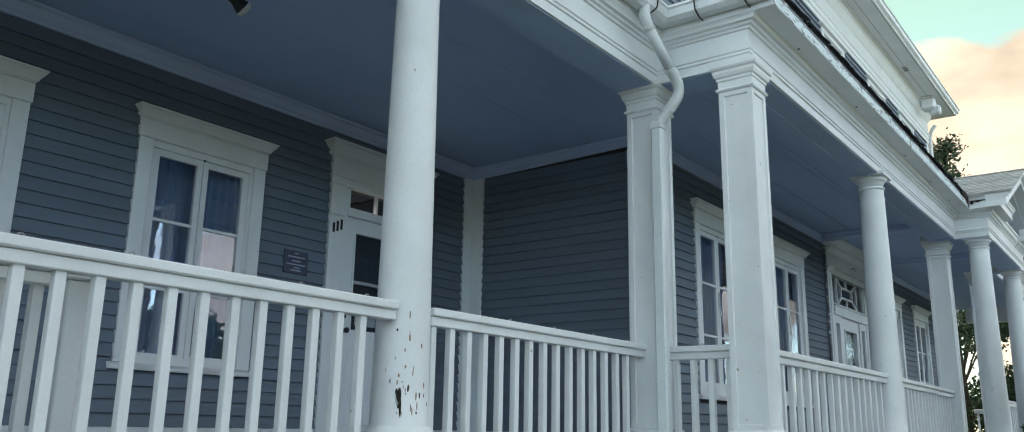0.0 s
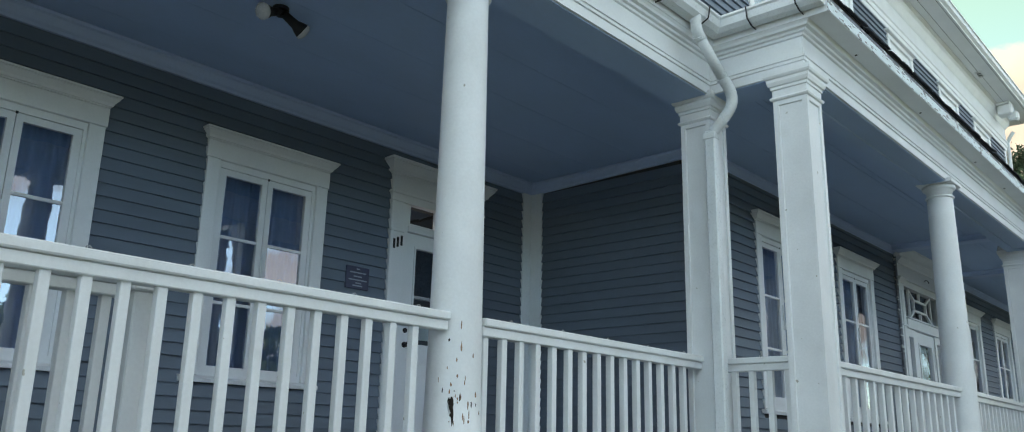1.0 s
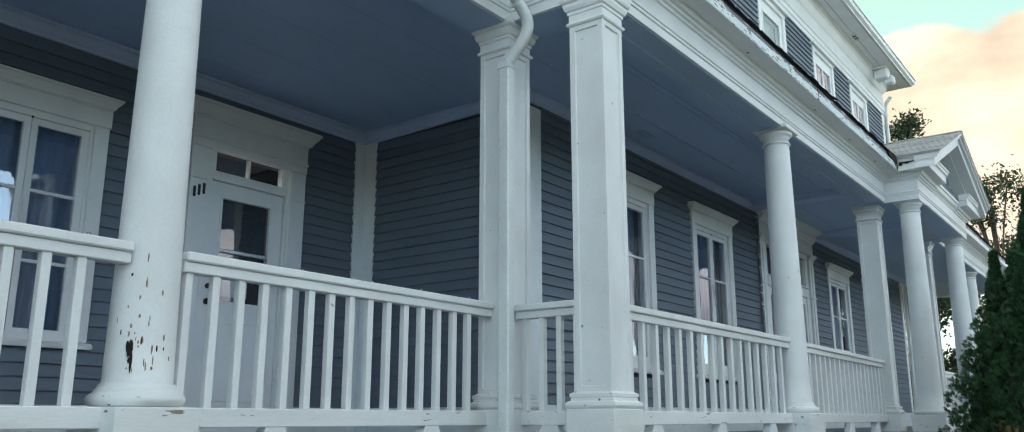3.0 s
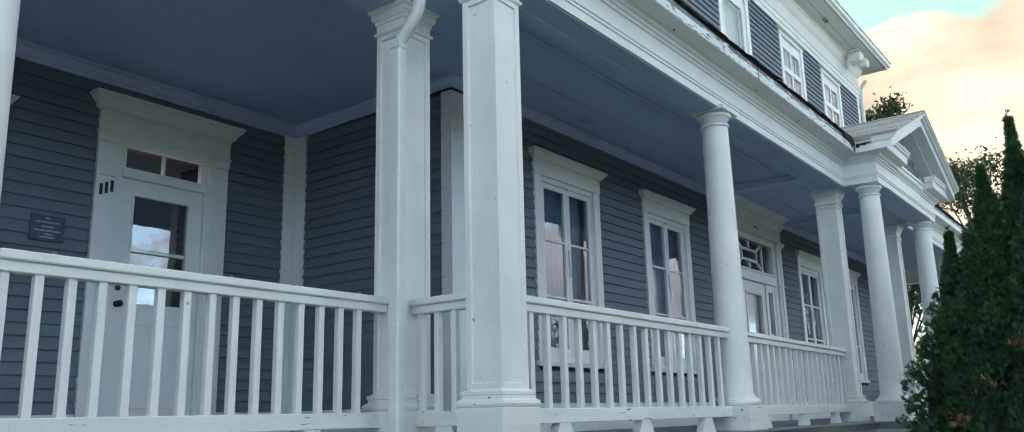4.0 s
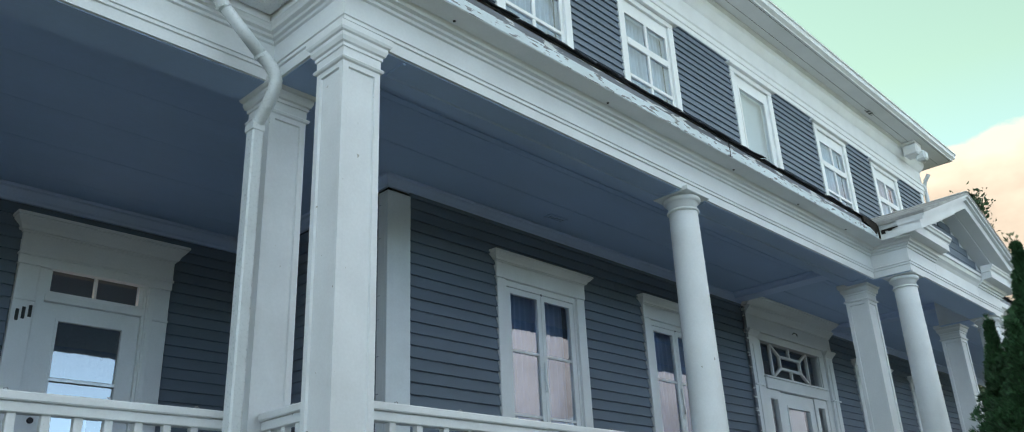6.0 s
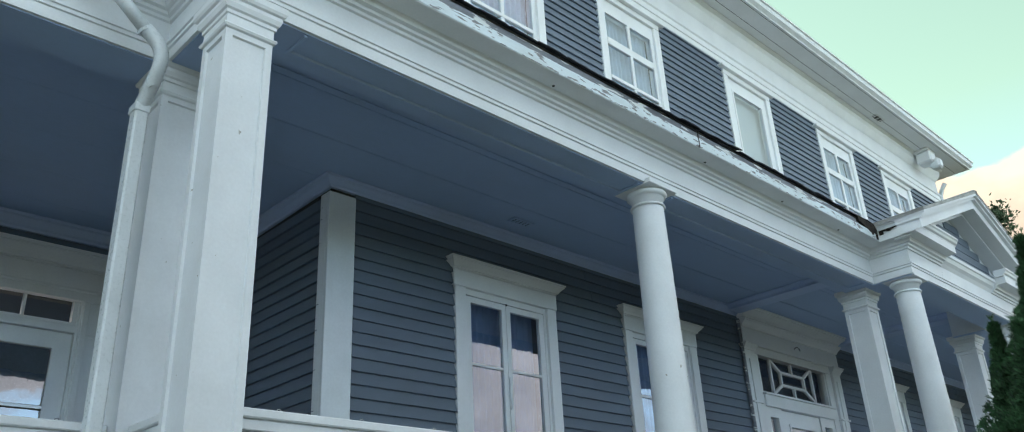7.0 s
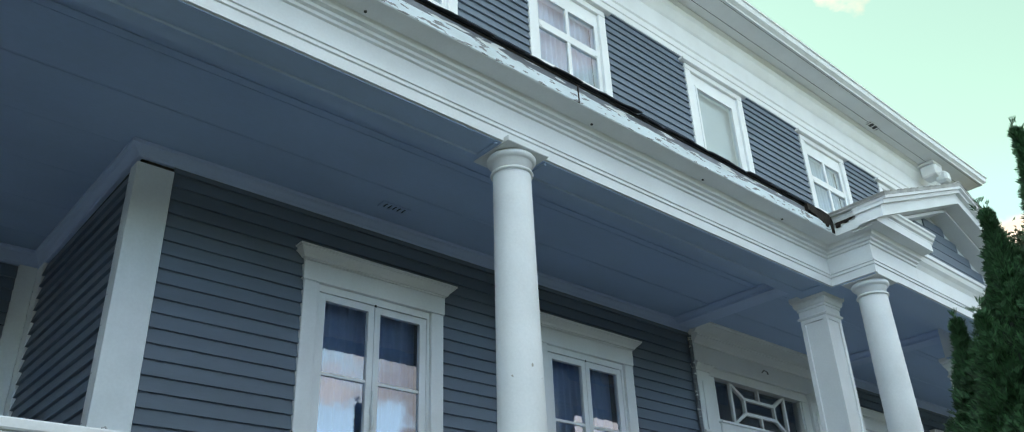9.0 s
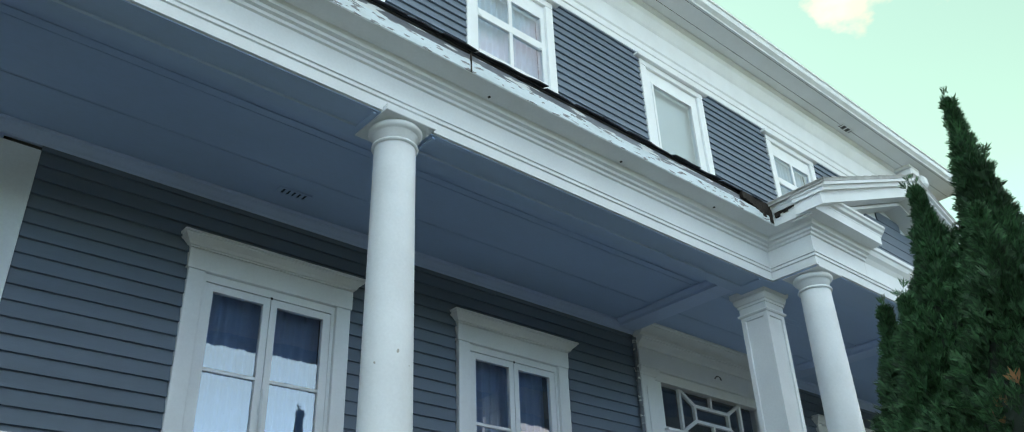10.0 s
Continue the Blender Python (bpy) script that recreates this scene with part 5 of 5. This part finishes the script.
def leaf_cloud(places, size, seed, flat=0.5):
    """Many small leaf sprays as one mesh: each a bent diamond pointing outward and up."""
    rnd = np.random.default_rng(seed)
    p = np.asarray(places)
    n = len(p)
    d = rnd.normal(size=(n, 3))
    d[:, 2] = np.abs(d[:, 2]) * 0.9 + 0.1
    d /= np.linalg.norm(d, axis=1)[:, None]
    s = np.cross(d, rnd.normal(size=(n, 3)))
    s /= np.linalg.norm(s, axis=1)[:, None]
    l = size * rnd.uniform(0.55, 1.35, (n, 1))
    w = l * flat * rnd.uniform(0.6, 1.1, (n, 1))
    up = np.cross(s, d)
    v = np.stack([p, p + d * l * 0.5 + s * w * 0.5 + up * l * 0.12, p + d * l, p + d * l * 0.5 - s * w * 0.5 + up * l * 0.12], 1).reshape(-1, 3)
    i = np.arange(n)[:, None] * 4
    f = np.concatenate([i + [0, 1, 2], i + [0, 2, 3]]).tolist()
    me = bpy.data.meshes.new("crown")
    me.from_pydata(v.tolist(), [], f)
    return me


def fan_cloud(bases, outs, size, seed):
    """Flat fans of narrow scale leaves, as on cedar sprays, joined into one mesh."""
    rnd = np.random.default_rng(seed)
    p, o = np.asarray(bases), np.asarray(outs)
    n = len(p)
    d = o + rnd.normal(0, 0.38, (n, 3)) + np.array([0, 0, 0.55])
    d /= np.linalg.norm(d, axis=1)[:, None]
    s = np.cross(d, rnd.normal(size=(n, 3)))
    s /= np.linalg.norm(s, axis=1)[:, None]
    size = size * rnd.uniform(0.6, 1.3, (n, 1))
    verts = []
    for k, (a, f, along) in enumerate(((0, 1.0, 0.0), (0.55, 0.75, 0.15), (-0.55, 0.75, 0.15), (0.75, 0.55, 0.40), (-0.75, 0.55, 0.40), (0.85, 0.4, 0.62), (-0.85, 0.4, 0.62))):
        w = d * math.cos(a) + s * math.sin(a)
        q = np.cross(w, np.cross(d, s))
        root, l = p + d * size * along, size * f * rnd.uniform(0.8, 1.2, (n, 1))
        verts.append(np.stack([root, root + w * l * 0.55 + q * l * 0.085, root + w * l, root + w * l * 0.55 - q * l * 0.085], 1))
    v = np.concatenate(verts).reshape(-1, 3)
    i = np.arange(len(v) // 4)[:, None] * 4
    me = bpy.data.meshes.new("crown")
    me.from_pydata(v.tolist(), [], np.concatenate([i + [0, 1, 2], i + [0, 2, 3]]).tolist())
    return me


def thuja(name, x, y, stems, seed, n, label):
    """A cedar of several pointed stems: (dx, dy, height, foot radius)."""
    t = thing(name, (x, y, 0), label, "tree")
    rnd = np.random.default_rng(seed)
    bases, outs, tips = [], [], []
    for dx_, dy_, height, radius in stems:
        trunk = lathe([(0.07, 0), (0.05, height * 0.5), (0.012, height * 0.97)], 10)
        bmesh.ops.translate(trunk, verts=trunk.verts, vec=(dx_, dy_, 0))
        part("trunk", trunk, BARK, t, smooth=True)
        lobes = [(rnd.uniform(0, 2 * math.pi), rnd.uniform(0.02, 0.93), rnd.uniform(0.08, 0.52)) for _ in range(170)]

        def radius_at(u, radius=radius):
            return radius * (min(1.0, (u + 0.05) / 0.2) ** 0.3) * max(0.0, 1 - 0.985 * u) ** (0.66 + 0.62 * u * u)

        share = int(n * height * radius / sum(h * r for _, _, h, r in stems))
        us, angles = rnd.random(share) ** 1.1, rnd.uniform(0, 2 * math.pi, share)
        bulges = np.zeros(share)
        for la, lu, lw in lobes:
            da = np.arctan2(np.sin(angles - la), np.cos(angles - la))
            q = (da / 0.24) ** 2 + ((us - lu) / 0.042) ** 2
            bulges = np.maximum(bulges, lw * np.sqrt(np.clip(1 - q, 0, 1)))
        backs = np.abs(rnd.normal(0, 0.05, share))
        for u, a, bulge, back in zip(us, angles, bulges, backs):
            r = max(0.0, radius_at(u) * (0.72 + bulge) - back)
            bases.append((dx_ + r * math.cos(a), dy_ + r * math.sin(a), 0.08 + u * (height - 0.2)))
            outs.append((math.cos(a), math.sin(a), 0.15 + u))
        for k in range(26):
            f = rnd.random()
            bases.append((dx_ + rnd.normal(0, 0.02), dy_ + rnd.normal(0, 0.02), height - 0.32 + 0.30 * f))
            outs.append((rnd.normal(0, 0.5), rnd.normal(0, 0.5), 0.8 + f))
        # Solid dark core added to block light, painted as shade between the sprays.
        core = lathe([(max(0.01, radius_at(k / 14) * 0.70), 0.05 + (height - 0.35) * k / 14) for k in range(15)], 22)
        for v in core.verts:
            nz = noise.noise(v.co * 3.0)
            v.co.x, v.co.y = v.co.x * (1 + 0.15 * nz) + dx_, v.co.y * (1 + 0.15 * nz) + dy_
        part("inner_crown", core, LEAF_CORE_SHADE, t)
    ob = new("crown", finish(fan_cloud(bases, outs, 0.066, seed), LEAF_THUJA))
    ob.parent = t
    tagged(ob, kind="stuff")
    return t


cedar = thuja("cedar_tree", 4.12, 12.50, [(0.0, 0.0, 4.28, 0.95), (-0.33, -0.05, 3.78, 1.22), (-0.74, 0.0, 3.12, 0.88), (-0.45, -0.35, 3.0, 0.95), (0.45, 0.1, 3.85, 1.25), (0.1, -0.5, 3.3, 1.15), (0.1, 0.4, 3.4, 1.2)], 21, 110000, "dense dark green cedar with several pointed tips and brown patches")
drnd = random.Random(4)
bs_, os_ = [], []
for px, py, pz, n in ((-0.05, -1.18, 1.72, 26), (-0.35, -1.30, 1.35, 20), (0.12, -0.98, 2.05, 10), (-0.62, -1.35, 1.05, 20), (0.4, -1.40, 1.25, 20)):
    for _ in range(n):
        bs_.append((px + drnd.gauss(0, 0.06), py + drnd.gauss(0, 0.03), pz + drnd.gauss(0, 0.05)))
        os_.append((px, py, 0.2))
o = new("dry_patch", finish(fan_cloud(bs_, os_, 0.075, 77), LEAF_DRY))
o.parent = cedar
tagged(o, "brown dead sprays", kind="stuff")
thuja("cedar_tree", 5.55, 13.1, [(0.0, 0.0, 3.75, 1.6), (-0.35, 0.25, 3.55, 1.4), (0.5, -0.1, 3.3, 1.4)], 33, 40000, "dense dark green cedar growing close beside another cedar")


def broadleaf(x, y, height, spread, base, seed, n, label):
    t = thing("tree", (x, y, 0), label, "tree")
    rnd = random.Random(seed)
    part("trunk", lathe([(0.22, 0), (0.16, height * 0.35), (0.07, height * 0.7), (0.02, height * 0.93)], 10), BARK, t, smooth=True)
    centres = []
    for _ in range(26):
        a, u = rnd.uniform(0, 6.28), rnd.random()
        r = spread * (0.35 + 0.65 * math.sin(math.pi * min(1, 0.15 + 0.8 * u))) * rnd.uniform(0.35, 1.0)
        c = Vector((r * math.cos(a), r * math.sin(a), base + (height - base) * u))
        centres.append(c)
        root = Vector((0, 0, max(0.5, c.z * 0.62)))
        part("limb", tube(smooth_line([root, (root + c) / 2 + Vector((0, 0, 0.25)), c], 3), 0.028, 6), BARK, t)
    pts = []
    for _ in range(n):
        c = rnd.choice(centres)
        s = spread * 0.15
        pts.append((c.x + rnd.gauss(0, s), c.y + rnd.gauss(0, s), c.z + rnd.gauss(0, s * 0.8)))
    ob = new("crown", finish(leaf_cloud(pts, 0.13, seed, 0.62), LEAF_TREE))
    ob.parent = t
    tagged(ob, kind="stuff")


broadleaf(-1.2, 30.5, 10.5, 1.4, 4.5, 51, 9000, "broadleaved tree beyond the far end of the house")
broadleaf(0.9, 33.0, 9.0, 1.9, 2.0, 52, 10000, "leafy tree beyond the porch")
broadleaf(4.2, 32.0, 7.0, 2.4, 1.0, 53, 9000, "leafy tree beyond the cedars")
broadleaf(-0.6, 28.0, 4.8, 2.1, 0.4, 54, 16000, "dense leafy shrub beside the far end of the porch")
broadleaf(1.9, 29.0, 4.4, 1.9, 0.4, 55, 12000, "dense leafy shrub beside the far end of the porch")

# unseen trees added behind the camera to keep low sky light off the porch
wood = random.Random(70)
far = []
for _ in range(46):
    cx, cy, ch, cr = wood.uniform(27, 33), wood.uniform(-38, 60), wood.uniform(4.5, 7.5), wood.uniform(2.0, 3.4)
    for _ in range(420):
        a, u = wood.uniform(0, 6.283), wood.random()
        q = cr * math.sin(math.pi * min(1.0, 0.18 + 0.78 * u)) * math.sqrt(wood.random())
        far.append((cx + q * math.cos(a), cy + q * math.sin(a), 0.2 + ch * u))
tagged(new("far_trees", finish(leaf_cloud(far, 0.75, 71, 0.7), LEAF_TREE)), "added unseen row of leafy trees blocking low sky light", "trees", kind="stuff")

# ---- pieces of walls, floors and roofs ----
fl_rnd = random.Random(9)
plank_meshes = {}


def plank(x, y0, y1):
    key = round(y1 - y0, 2)
    if key not in plank_meshes:
        me = bpy.data.meshes.new("floor_plank")
        bm = box(-0.0435, 0.0435, 0, key, -0.018, 0.0, 0.003)
        bmesh.ops.recalc_face_normals(bm, faces=bm.faces)
        bm.to_mesh(me)
        bm.free()
        plank_meshes[key] = finish(me, FLOOR)
    ob = new("floor_plank", plank_meshes[key])
    ob.parent = pf
    ob.matrix_local = pose(x, y0, FLOOR_Z - 0.0005 * fl_rnd.random())


x = WING_X + 0.05
while x < 1.25:
    plank(x, -5.0, RETURN_Y if x < 0 else 6.058)
    x += 0.09
x = 0.05
while x < 2.15:
    plank(x, 6.06, 24.4)
    x += 0.09
while x < 2.70:
    plank(x, 13.55, 16.95)
    x += 0.09
eave_shingles(5.99, 13.36)
eave_shingles(17.12, 24.4)
lay_boards()
